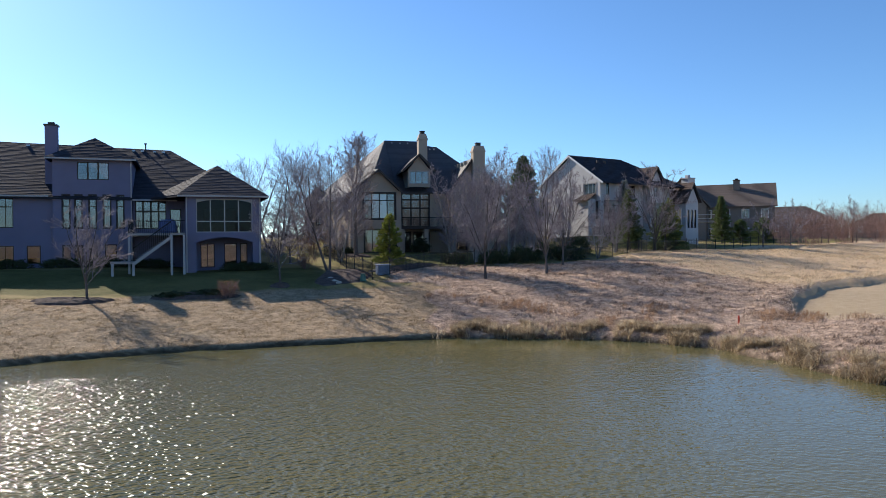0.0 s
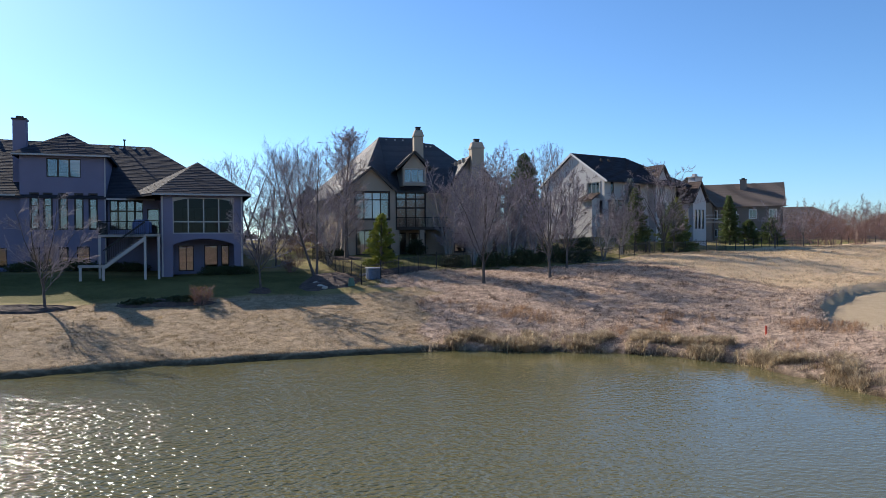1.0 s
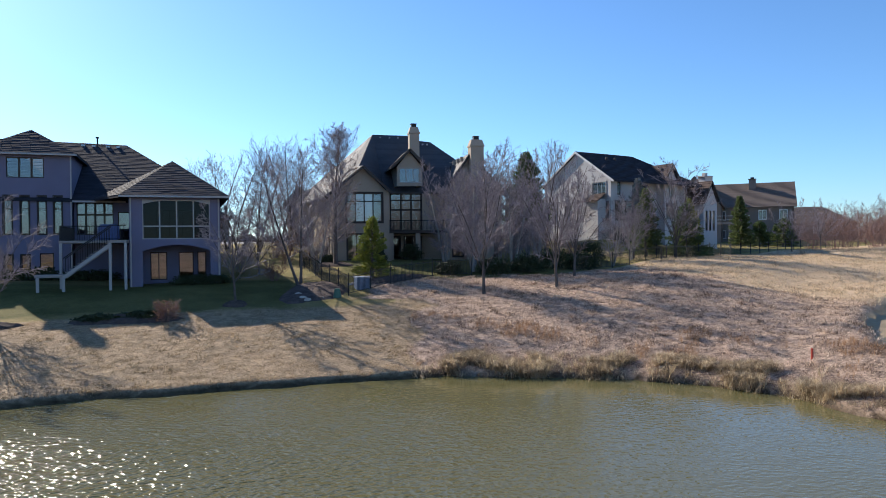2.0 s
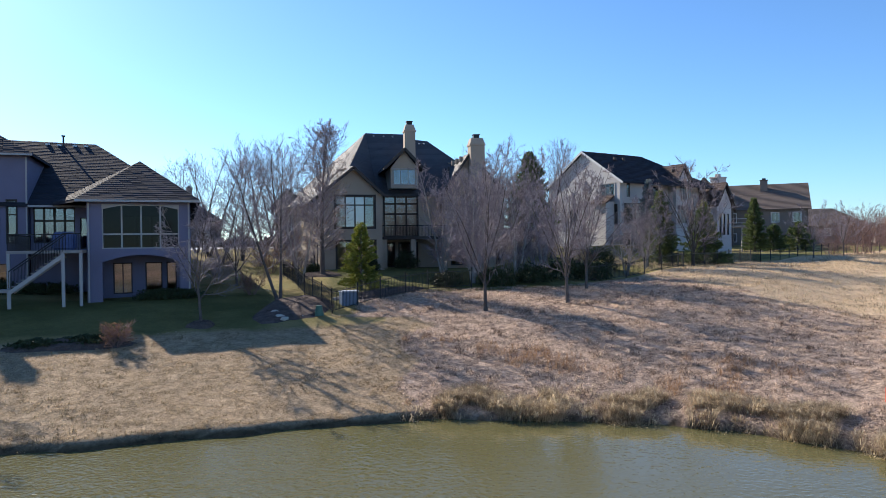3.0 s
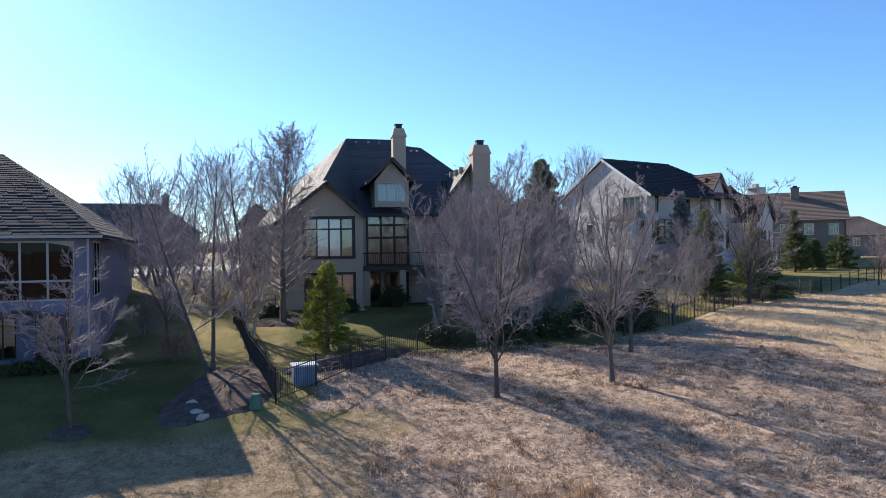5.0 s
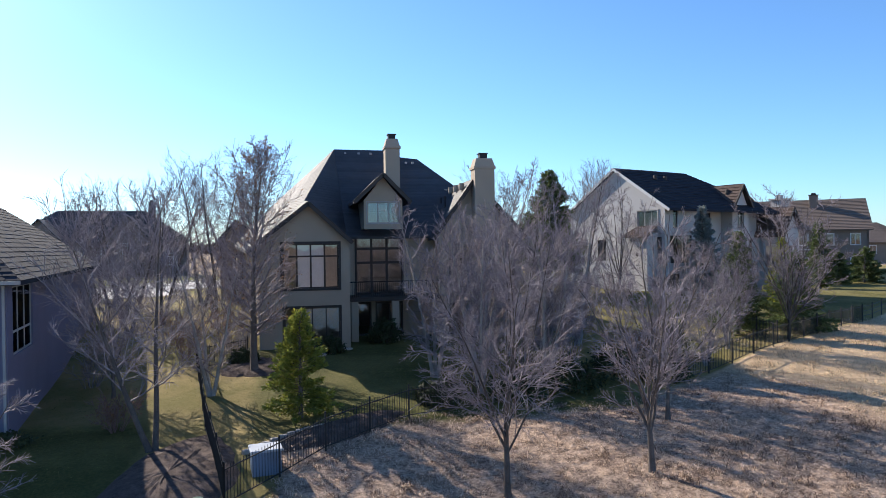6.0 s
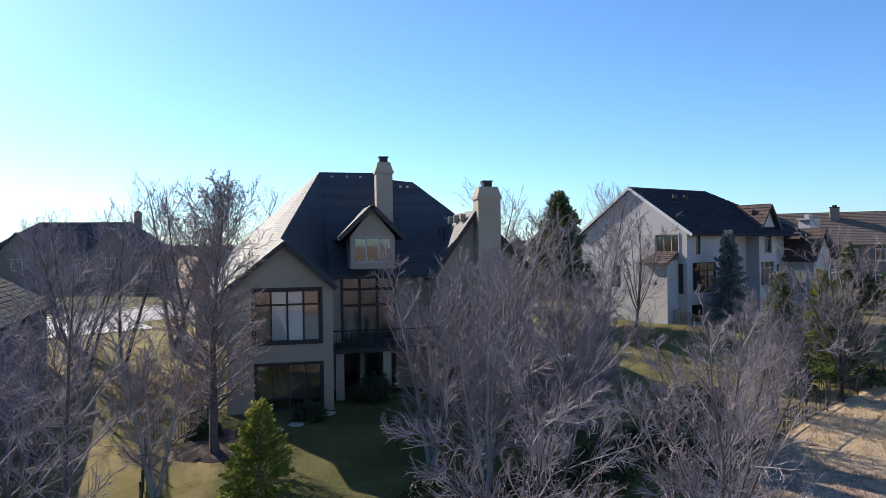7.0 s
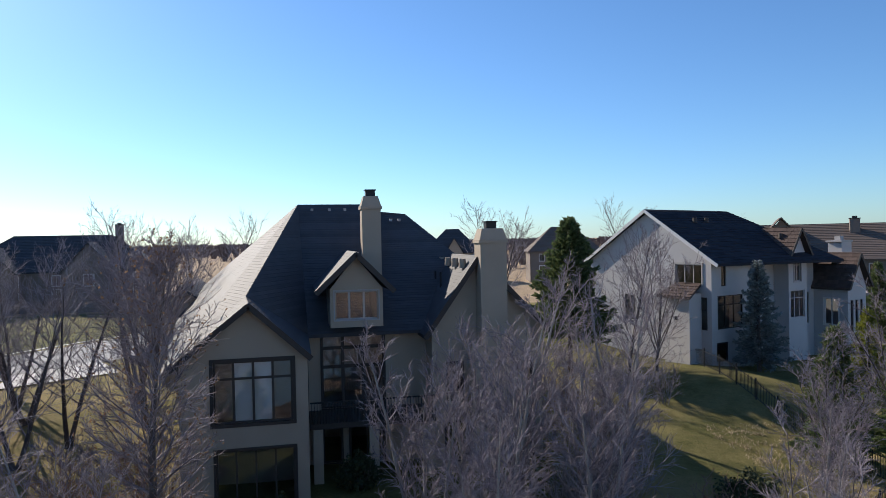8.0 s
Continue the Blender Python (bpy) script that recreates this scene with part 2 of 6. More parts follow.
# ---- pond, ground ----
SHORE = [(-12.2, 33.6), (-9.7, 34.8), (-7.6, 35.4), (-5.0, 36.0), (-0.9, 36.3), (2.5, 36.7), (5.6, 37.0), (8.7, 37.0), (11.3, 36.2), (13.2, 35.4),
         (15.6, 34.4), (17.6, 32.8), (19.2, 31.0), (20.0, 29.0), (20.2, 26.5), (20.3, 23.5), (20.6, 20.0), (22.0, 10.0), (24.0, -5.0), (20.0, -25.0),
         (0.0, -34.0), (-30.0, -26.0), (-46.0, -5.0), (-44.0, 14.0), (-34.0, 25.0), (-22.0, 30.5)]
HEIGHTS = [(-11.8, 45.3, 1.9), (-0.6, 49.1, 2.4), (-2.3, 58.2, 3.25), (-7.9, 57.5, 2.95), (-15, 63, 3.5), (-26, 62, 3.5), (3, 56, 2.95), (0.1, 63.4, 3.5),
           (6.1, 65.4, 4.0), (7, 71, 4.3), (12, 71, 4.2), (16, 73, 4.1), (21, 72, 4.1), (14.2, 50, 2.9), (19.1, 50.2, 2.95), (22, 54.4, 3.3),
           (33.8, 69.6, 4.2), (37.3, 66.9, 4.0), (24, 32, 1.4), (26.3, 36.6, 1.6), (30, 30, 1.6), (40, 45, 2.2), (38, 83, 6.0), (46, 84, 5.2),
           (56, 84, 4.5), (50, 73, 4.0), (28, 58, 3.4), (30, 75, 4.9), (26, 82, 5.5), (3, 80, 5.0), (0, 90, 5.8), (-5, 96, 6.0), (-3, 113, 6.2),
           (-20, 112, 6.2), (15, 95, 6.6), (62, 62, 3.2), (72, 100, 4.6), (90, 120, 5.6), (110, 80, 4.5), (-45, 60, 3.5), (-30, 42, 1.8), (45, 105, 7)]


def shore_distance(x, y):
    """Signed distance to the pond's edge, above 0 on land."""
    best = np.full(x.shape, 1e9)
    inside = np.zeros(x.shape, bool)
    for (ax, ay), (bx, by) in zip(SHORE, SHORE[1:] + SHORE[:1]):
        dx, dy = bx - ax, by - ay
        u = np.clip(((x - ax) * dx + (y - ay) * dy) / (dx * dx + dy * dy), 0, 1)
        best = np.minimum(best, np.hypot(x - ax - u * dx, y - ay - u * dy))
        cross = (ay > y) != (by > y)
        with np.errstate(divide="ignore", invalid="ignore"):
            inside ^= cross & (x < (bx - ax) * (y - ay) / (by - ay if by != ay else 1e-9) + ax)
    return np.where(inside, -best, best)


def wob(x, y, s, k=0.0):
    """Smooth waves in place of noise, about -1 to 1."""
    return (np.sin(x * s + 1.3 + k) * np.cos(y * s * 1.13 + 0.4 + k) + 0.5 * np.sin(x * s * 2.3 + y * s * 1.7 + k) + 0.35 * np.cos(x * s * 4.1 - y * s * 3.7 + 2 * k)) / 1.85


def ground_z(x, y):
    x, y = np.asarray(x, float), np.asarray(y, float)
    num, den = np.zeros(x.shape), np.zeros(x.shape)
    for cx, cy, cz in HEIGHTS:
        w = 1 / ((x - cx) ** 2 + (y - cy) ** 2 + 20.0) ** 2
        num += w * cz
        den += w
    far = 1 / (150.0 ** 2) ** 2 * 8
    num += far * 6.0
    den += far
    h = num / den
    d = shore_distance(x + 0.3 * wob(x, y, 1.1), y + 0.3 * wob(y, x, 1.3))
    bank = 0.21 + 0.165 * np.maximum(d, 0) + 0.05 * wob(x, y, 0.9) * np.clip(d, 0, 1)
    k = 0.5
    q = np.clip(0.5 + 0.5 * (h - bank) / k, 0, 1)
    low = h * (1 - q) + bank * q - k * q * (1 - q)
    cut = np.clip(d / 0.2, -1, 1)
    z = np.where(d > 0.2, low, 0.21 * cut + np.minimum(0, d * 0.4))
    return z + 0.05 * wob(x, y, 0.33) * np.clip(d / 4, 0, 1)


def gz(x, y):
    return float(ground_z(np.array([x]), np.array([y]))[0])


def axis(lo, hi, step, far):
    mid = list(np.arange(lo, hi + 0.01, step))
    a, b, s = [], [], step
    v = lo
    while v > -far:
        s *= 1.35
        v -= s
        a.append(v)
    v, s = hi, step
    while v < far:
        s *= 1.35
        v += s
        b.append(v)
    return np.array(a[::-1] + mid + b)


def ground_mat():
    """Dry winter grass: dormant lawn, rough meadow, olive lawn by the houses, mulch and sand, each by a map of the plan."""
    m = bpy.data.materials.new("dry_grass_ground")
    m.use_nodes = True
    t, n = m.node_tree, m.node_tree.nodes
    p = n["Principled BSDF"]
    p.inputs["Roughness"].default_value, p.inputs["Specular IOR Level"].default_value = 0.95, 0.1
    at = n.new("ShaderNodeAttribute")
    at.attribute_name = "zone"
    tc = n.new("ShaderNodeTexCoord")

    def noise_(s, detail=6, rough=0.6):
        q = n.new("ShaderNodeTexNoise")
        q.inputs["Scale"].default_value, q.inputs["Detail"].default_value, q.inputs["Roughness"].default_value = s, detail, rough
        t.links.new(tc.outputs["Object"], q.inputs["Vector"])
        return q.outputs[0]

    def ramp(src, lo, hi, c0, c1):
        r = n.new("ShaderNodeValToRGB")
        r.color_ramp.elements[0].position, r.color_ramp.elements[1].position = lo, hi
        r.color_ramp.elements[0].color, r.color_ramp.elements[1].color = (*c0, 1), (*c1, 1)
        t.links.new(src, r.inputs[0])
        return r.outputs[0]

    def mix(fac, a, b):
        q = n.new("ShaderNodeMix")
        q.data_type = "RGBA"
        t.links.new(fac, q.inputs[0]) if not isinstance(fac, float) else setattr(q.inputs[0], "default_value", fac)
        t.links.new(a, q.inputs[6]), t.links.new(b, q.inputs[7])
        return q.outputs[2]

    big, mid, fine = noise_(0.25), noise_(2.2, 7, 0.7), noise_(9, 8, 0.8)
    dormant = mix(big, ramp(fine, 0.4, 0.6, (0.17, 0.12, 0.075), (0.60, 0.445, 0.30)), ramp(mid, 0.4, 0.6, (0.21, 0.155, 0.085), (0.56, 0.415, 0.265)))
    rough_ = mix(big, ramp(mid, 0.42, 0.58, (0.14, 0.095, 0.075), (0.66, 0.485, 0.365)), ramp(fine, 0.42, 0.58, (0.16, 0.11, 0.085), (0.72, 0.54, 0.40)))
    lawn = mix(mid, ramp(fine, 0.3, 0.7, (0.145, 0.13, 0.047), (0.33, 0.265, 0.115)), ramp(big, 0.4, 0.6, (0.155, 0.145, 0.047), (0.40, 0.30, 0.145)))
    pale = mix(big, ramp(mid, 0.36, 0.64, (0.42, 0.28, 0.17), (0.74, 0.56, 0.36)), ramp(fine, 0.35, 0.65, (0.50, 0.345, 0.21), (0.78, 0.60, 0.40)))
    # green turf; its dark end also paints shade on the grey house's lawn
    green = mix(mid, ramp(fine, 0.36, 0.64, (0.045, 0.052, 0.018), (0.19, 0.18, 0.06)), ramp(big, 0.4, 0.6, (0.075, 0.08, 0.025), (0.20, 0.175, 0.07)))
    sand = ramp(mid, 0.3, 0.7, (0.42, 0.32, 0.2), (0.5, 0.39, 0.26))
    sep = n.new("ShaderNodeSeparateColor")
    t.links.new(at.outputs["Color"], sep.inputs[0])

    def edge(src):
        a = n.new("ShaderNodeMath")
        a.operation = "MULTIPLY_ADD"
        a.inputs[1].default_value = 0.5
        t.links.new(mid, a.inputs[0])
        t.links.new(src, a.inputs[2])
        r = n.new("ShaderNodeMapRange")
        r.inputs[1].default_value, r.inputs[2].default_value = 0.6, 0.9
        t.links.new(a.outputs[0], r.inputs[0])
        return r.outputs[0]

    col = mix(edge(sep.outputs[0]), dormant, rough_)
    col = mix(at.outputs["Alpha"], col, pale)
    col = mix(edge(sep.outputs[1]), col, lawn)
    gr = n.new("ShaderNodeAttribute")
    gr.attribute_name = "green"
    col = mix(edge(gr.outputs["Fac"]), col, green)
    col = mix(edge(sep.outputs[2]), col, sand)
    so = n.new("ShaderNodeAttribute")
    so.attribute_name = "soil"
    col = mix(so.outputs["Fac"], col, ramp(mid, 0.35, 0.65, (0.06, 0.042, 0.027), (0.15, 0.11, 0.066)))
    t.links.new(col, p.inputs["Base Color"])
    bp = n.new("ShaderNodeBump")
    bp.inputs["Strength"].default_value, bp.inputs["Distance"].default_value = 0.9, 0.14
    t.links.new(fine, bp.inputs["Height"])
    t.links.new(bp.outputs[0], p.inputs["Normal"])
    return m


def step(v, lo, hi):
    q = np.clip((v - lo) / (hi - lo), 0, 1)
    return q * q * (3 - 2 * q)


def zones(x, y):
    """Shares of meadow, lawn and sand at places of the plan."""
    edge_x = 6.5 + 0.25 * (y - 37) * (y < 50) + 1.5 * wob(y, x, 0.4)
    top = np.where(x < 24, 57.5 + 0.05 * (x - 14), 58 + 0.6 * (x - 24))
    rough_ = step(x - edge_x, -0.5, 1.5) * step(top - y, -0.5, 0.7)
    house = step(y - (47.5 + 0.1 * (x - 5)), -1, 3) * (x < 9) + step(y - top - 0.4, -0.5, 0.7) * (x >= 9)
    lawn = np.clip(house, 0, 1) * (1 - rough_) * (y < 140)
    bx, by = x - 42, y - 38
    u, v = bx * 0.883 + by * 0.469, -bx * 0.469 + by * 0.883
    sand = step(1.0 - np.sqrt((u / 17.0) ** 2 + (v / 6.5) ** 2) + 0.05 * wob(x, y, 0.5), -0.02, 0.05)
    rough_ = np.maximum(rough_, step(x - 30, 0, 5) * (y < 75))
    return rough_ * (1 - sand), lawn * (1 - sand), sand


def bleached(x, y):
    """Where the meadow is pale, sun-bleached straw."""
    return step(x + 0.2 * (y - 50) - 28 + 2.5 * wob(x, y, 0.25), 0, 6) * (y < 100)


def greenness(x, y):
    """Where the lawns are still green: the fenced gardens, across the street, and the strip by the grey house, darkened
    to deepen its shade.
    """
    fenced = step(x - 5.2, 0, 1.5) * step(24.5 - x, 0, 2) * step(y - 55.5 + 0.3 * wob(x, y, 0.8), 0, 1.5) * (y < 92)
    # green strip by the grey house, whose dark colour adds to the house's shade
    shade_green = step(4.2 - x, 0, 2.5) * step(y - 46.5 + 0.8 * wob(x, y, 0.6), 0, 3) * step(62 - y, 0, 5)
    east = step(x - 26, 0, 4) * step(y - np.where(x < 24, 57.5, 58 + 0.6 * (x - 24)) - 1.0, 0, 1.5) * (y < 105)
    north = step(y - 1.233 * (x + 22) - 95, 0, 0.6) * (x > -60) * (y > 88) * (y < 150)
    return np.clip(0.66 * fenced + 0.8 * shade_green + 0.55 * east + 0.8 * north, 0, 1)


def build_ground():
    xs, ys = axis(-45, 75, 0.6, 3500), axis(-42, 130, 0.6, 3500)
    xs, ys = np.unique(np.concatenate([xs, np.arange(16.5, 21.6, 0.2)]).round(3)), np.unique(np.concatenate([ys, np.arange(31.0, 37.8, 0.15)]).round(3))
    gx, gy = np.meshgrid(xs, ys)
    z = ground_z(gx.ravel(), gy.ravel())
    sand = zones(gx.ravel(), gy.ravel())[2]
    z = z - 0.55 * sand
    co = np.column_stack([gx.ravel(), gy.ravel(), z])
    w, h = len(xs), len(ys)
    i = np.arange(w * h).reshape(h, w)
    faces = np.stack([i[:-1, :-1], i[:-1, 1:], i[1:, 1:], i[1:, :-1]], -1).reshape(-1, 4)
    me = bpy.data.meshes.new("ground")
    me.from_pydata(co.tolist(), [], faces.tolist())
    a = me.color_attributes.new("zone", "FLOAT_COLOR", "POINT")
    r, l, s = zones(gx.ravel(), gy.ravel())
    a.data.foreach_set("color", np.column_stack([r, l, s, bleached(gx.ravel(), gy.ravel())]).ravel())
    a = me.attributes.new("soil", "FLOAT", "POINT")
    d = shore_distance(gx.ravel() + 0.3 * wob(gx.ravel(), gy.ravel(), 1.1), gy.ravel() + 0.3 * wob(gy.ravel(), gx.ravel(), 1.3))
    a.data.foreach_set("value", step(0.24 - d, 0, 0.12))
    a = me.attributes.new("green", "FLOAT", "POINT")
    a.data.foreach_set("value", greenness(gx.ravel(), gy.ravel()))
    me.shade_smooth()
    me.materials.append(ground_mat())
    return tagged(new("ground", me), "rolling dormant winter grass sloping down to the pond", "ground", kind="structure")


build_ground()


def water_mat():
    m = bpy.data.materials.new("pond_water")
    m.use_nodes = True
    t, n = m.node_tree, m.node_tree.nodes
    p = n["Principled BSDF"]
    p.inputs["Base Color"].default_value = (0.112, 0.104, 0.046, 1)
    p.inputs["Roughness"].default_value, p.inputs["IOR"].default_value = 0.13, 1.33
    tc = n.new("ShaderNodeTexCoord")
    hs = []
    for s, stretch, amp in ((0.8, 1.6, 0.4), (4.7, 1.3, 0.56)):
        mp, q = n.new("ShaderNodeMapping"), n.new("ShaderNodeTexNoise")
        mp.inputs["Scale"].default_value = (1, stretch, 1)
        mp.inputs["Rotation"].default_value = (0, 0, 0.5)
        q.inputs["Scale"].default_value, q.inputs["Detail"].default_value = s, 1.2
        t.links.new(tc.outputs["Object"], mp.inputs[0]), t.links.new(mp.outputs[0], q.inputs["Vector"])
        a = n.new("ShaderNodeMath")
        a.operation = "MULTIPLY"
        a.inputs[1].default_value = amp
        t.links.new(q.outputs[0], a.inputs[0])
        hs.append(a.outputs[0])
    # wind ripples the open water in the west; the lee under the eastern bank lies calm
    sp = n.new("ShaderNodeSeparateXYZ")
    t.links.new(tc.outputs["Object"], sp.inputs[0])
    wx, wy, wm = n.new("ShaderNodeMapRange"), n.new("ShaderNodeMapRange"), n.new("ShaderNodeMath")
    for q, lo, hi, out, axis_ in ((wx, 13.0, -6.0, 0.13, 0), (wy, 34.5, 26.0, 0.3, 1)):
        q.interpolation_type = "SMOOTHSTEP"
        q.inputs[1].default_value, q.inputs[2].default_value, q.inputs[3].default_value, q.inputs[4].default_value = lo, hi, out, 1.0
        t.links.new(sp.outputs[axis_], q.inputs[0])
    wm.operation = "MULTIPLY"
    t.links.new(wx.outputs[0], wm.inputs[0]), t.links.new(wy.outputs[0], wm.inputs[1])
    rg = n.new("ShaderNodeMapRange")
    rg.inputs[3].default_value, rg.inputs[4].default_value = 0.045, 0.105
    t.links.new(wm.outputs[0], rg.inputs[0])
    t.links.new(rg.outputs[0], p.inputs["Roughness"])
    s2 = n.new("ShaderNodeMath")
    t.links.new(hs[0], s2.inputs[0]), t.links.new(hs[1], s2.inputs[1])
    bp = n.new("ShaderNodeBump")
    bp.inputs["Strength"].default_value, bp.inputs["Distance"].default_value = 1.0, 0.24
    s3 = n.new("ShaderNodeMath")
    s3.operation = "MULTIPLY"
    t.links.new(s2.outputs[0], s3.inputs[0]), t.links.new(wm.outputs[0], s3.inputs[1])
    t.links.new(s3.outputs[0], bp.inputs["Height"])
    t.links.new(bp.outputs[0], p.inputs["Normal"])
    return m


bm = bmesh.new()
bmesh.ops.create_grid(bm, x_segments=8, y_segments=8, size=38)
bm.transform(Matrix.Translation((-11, 2, 0.0)))
tagged(link("water", bm, water_mat()), "murky olive pond water with fine ripples", "pond", kind="structure")


# ---- houses ----
def house_left():
    """Grey stucco house with a screened porch, deck and stairs. Local x along its back wall, y into the house."""
    h = empty("house", pose(-2.2, 58.0, 0, 0, 0, 8), "large grey stucco house with grey tile roof and screened porch", "house")
    WALL = STUCCO_GREY
    wins = []

    def w(a, b, z0, z1, holes=(), gable=None, th=0.25):
        bm = bmesh.new()
        k = 0.004 * (a[0] == b[0]) * (1 if b[1] > a[1] else -1)
        wall_panel(bm, (a[0] - k, a[1] + k), (b[0] - k, b[1] - k), z0, z1, [q["hole"] for q in holes], th, gable)
        part("wall", finish(bm), WALL, h)
        for q in holes:
            wins.append((a, b, q))

    # porch: front, two sides
    up = dict(hole=(0.8, 5.05, 6.17, 8.8), cols=(0.25, 0.5, 0.75), rows=(0.33,), glass=SCREEN, frame_mat=TRIM_GREY, bars=0.09, name="porch_screen", arch=0.3)
    w((-5.7, 0), (0, 0), 2.6, 9.05, [up, dict(hole=(0.8, 5.05, 2.6, 5.8), open=True)], th=0.35)
    w((0, 0), (0, 6), 2.6, 9.05, [dict(hole=(0.9, 4.6, 6.17, 8.8), cols=(0.33, 0.66), rows=(0.33,), glass=SCREEN, frame_mat=TRIM_GREY, bars=0.09, name="porch_screen")])
    w((-5.7, 6), (-5.7, 0), 2.6, 9.05, [dict(hole=(0.9, 4.6, 6.17, 8.8), cols=(0.33, 0.66), rows=(0.33,), glass=SCREEN, frame_mat=TRIM_GREY, bars=0.09, name="porch_screen")])
    # wall under the porch, with glazed doors
    w((-5.45, 2.6), (-0.25, 2.6), 2.6, 5.75, [dict(hole=(0.9, 2.0, 3.35, 5.3), cols=(0.5,)), dict(hole=(2.75, 3.75, 3.2, 5.3), name="door"), dict(hole=(4.0, 4.6, 3.3, 5.3))])
    w((-5.45, 5.9), (-0.25, 5.9), 5.75, 9.05, [dict(hole=(1.2, 4.0, 6.2, 8.4), cols=(0.33, 0.66))])
    # main wall behind the deck
    w((-9.8, 7.0), (-5.7, 7.0), 2.6, 9.1, [dict(hole=(0.15, 2.6, 6.6, 9.0), cols=(0.25, 0.5, 0.75), rows=(0.62,), bars=0.14), dict(hole=(2.9, 3.8, 6.2, 8.3), name="door")])
    # tower
    tall = [dict(hole=(u, u + 0.55, 6.65, 9.4), rows=(0.66,), casing=0.05) for u in (0.7, 1.6, 2.65, 3.72, 4.72)]
    low = [dict(hole=(u, u + 0.56, 3.75, 5.22), casing=0.05) for u in (0.7, 1.6, 2.65)] + [dict(hole=(3.8, 4.7, 3.4, 5.3), name="door")]
    w((-15.75, 6.4), (-9.85, 6.4), 2.6, 12.35, [dict(hole=(1.8, 4.15, 10.65, 12.1), cols=(0.333, 0.666), bars=0.13), *tall, *low])
    w((-9.85, 6.4), (-9.85, 14), 2.6, 12.35)
    w((-15.75, 14), (-15.75, 6.4), 2.6, 12.35)
    # west wing
    w((-22.2, 6.8), (-15.75, 6.8), 2.6, 9.35, [dict(hole=(2.5, 3.6, 6.7, 9.1), cols=(0.5,), rows=(0.7,)), dict(hole=(4.5, 5.5, 3.75, 5.25)), dict(hole=(2.4, 3.6, 3.7, 5.25), cols=(0.5,))])
    # forward end of the wing: out of view, added to shade the west lawn
    w((-32, 26), (-32, 3.6), 2.6, 9.35)
    w((-32, 3.6), (-22.2, 3.6), 2.6, 9.35, [dict(hole=(1.2, 3.2, 6.7, 9.0), cols=(0.5,), rows=(0.7,)), dict(hole=(6.4, 8.4, 6.7, 9.0), cols=(0.5,), rows=(0.7,))])
    w((-22.2, 3.6), (-22.2, 6.8), 2.6, 9.35)
    w((0, 6), (0, 26), 2.6, 9.05)
    w((0, 26), (-32, 26), 2.6, 9.2)
    for a, b, q in wins:
        if not q.get("open"):
            window(h, a, b, q["hole"], q.get("cols", ()), q.get("rows", ()), q.get("frame_mat", TRIM_DARK), q.get("glass", GLASS), q.get("name", "window"), q.get("casing", 0.0), q.get("bars", 0.06), arch=q.get("arch", 0.0))
    # arched head of the lower porch opening
    bm = bmesh.new()
    low = [(-4.9 + 4.25 * k / 14, 0.003, 5.79 - 0.42 * (k / 7 - 1) ** 2) for k in range(15)]
    prism(bm, [*low, (-0.65, 0.003, 5.81), (-4.9, 0.003, 5.81)], (0, 0.3, 0))
    part("arch", finish(bm), STUCCO_GREY, h)
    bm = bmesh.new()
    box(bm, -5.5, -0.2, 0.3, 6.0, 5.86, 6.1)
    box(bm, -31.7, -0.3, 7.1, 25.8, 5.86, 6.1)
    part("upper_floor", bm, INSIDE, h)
    # roofs
    A, e = (-3.05, 5.1, 11.95), 9.05
    for pts in ([(-6.25, -0.55, e), (0.55, -0.55, e), A], [(0.55, -0.55, e), (0.55, 12, e), (-3.05, 12.0, 11.95), A], [(-8.4, 6.2, 9.2), (-6.25, -0.55, e), A], [(-8.4, 6.2, 9.2), A, (-3.05, 12.0, 11.95)]):
        bm = bmesh.new()
        roof_slope(bm, pts, 0.33, 0.6)
        part("roof", finish(bm), ROOF_SLATE, h, "grey flat tile roof in lapped courses")
    r0, r1 = (-25.0, 17.5, 15.0), (-6.95, 17.5, 14.65)
    for pts in ([(-32.5, 6.2, 9.3), (0.5, 6.2, 9.05), r1, r0], [(0.5, 6.2, 9.05), (0.5, 26.6, 9.05), r1], [(0.5, 26.6, 9.05), (-32.5, 26.6, 9.3), r0, r1], [(-32.5, 26.6, 9.3), (-32.5, 6.2, 9.3), r0]):
        bm = bmesh.new()
        roof_slope(bm, pts, 0.33, 0.9)
        part("roof", finish(bm), ROOF_SLATE, h, "grey flat tile roof in lapped courses")
    # hip roof of the unseen forward wing, added for its shadow on the lawn
    for pts in ([(-32.5, 3.0, 9.3), (-21.7, 3.0, 9.3), (-27.1, 8.6, 14.2)], [(-21.7, 3.0, 9.3), (-21.7, 14.0, 9.3), (-27.1, 16.0, 14.2), (-27.1, 8.6, 14.2)], [(-32.5, 14.0, 9.3), (-32.5, 3.0, 9.3), (-27.1, 8.6, 14.2), (-27.1, 16.0, 14.2)]):
        bm = bmesh.new()
        roof_slope(bm, pts, 0.33, 0.6)
        part("roof", finish(bm), ROOF_SLATE, h)
    T, T2, e = (-12.95, 9.85, 14.55), (-12.95, 14.5, 14.55), 12.38
    for pts in ([(-16.2, 5.9, e), (-9.45, 5.9, e), T], [(-9.45, 5.9, e), (-9.45, 14.5, e), T2, T], [(-16.2, 14.5, e), (-16.2, 5.9, e), T, T2]):
        bm = bmesh.new()
        roof_slope(bm, pts, 0.33, 0.6)
        part("roof", finish(bm), ROOF_SLATE, h)
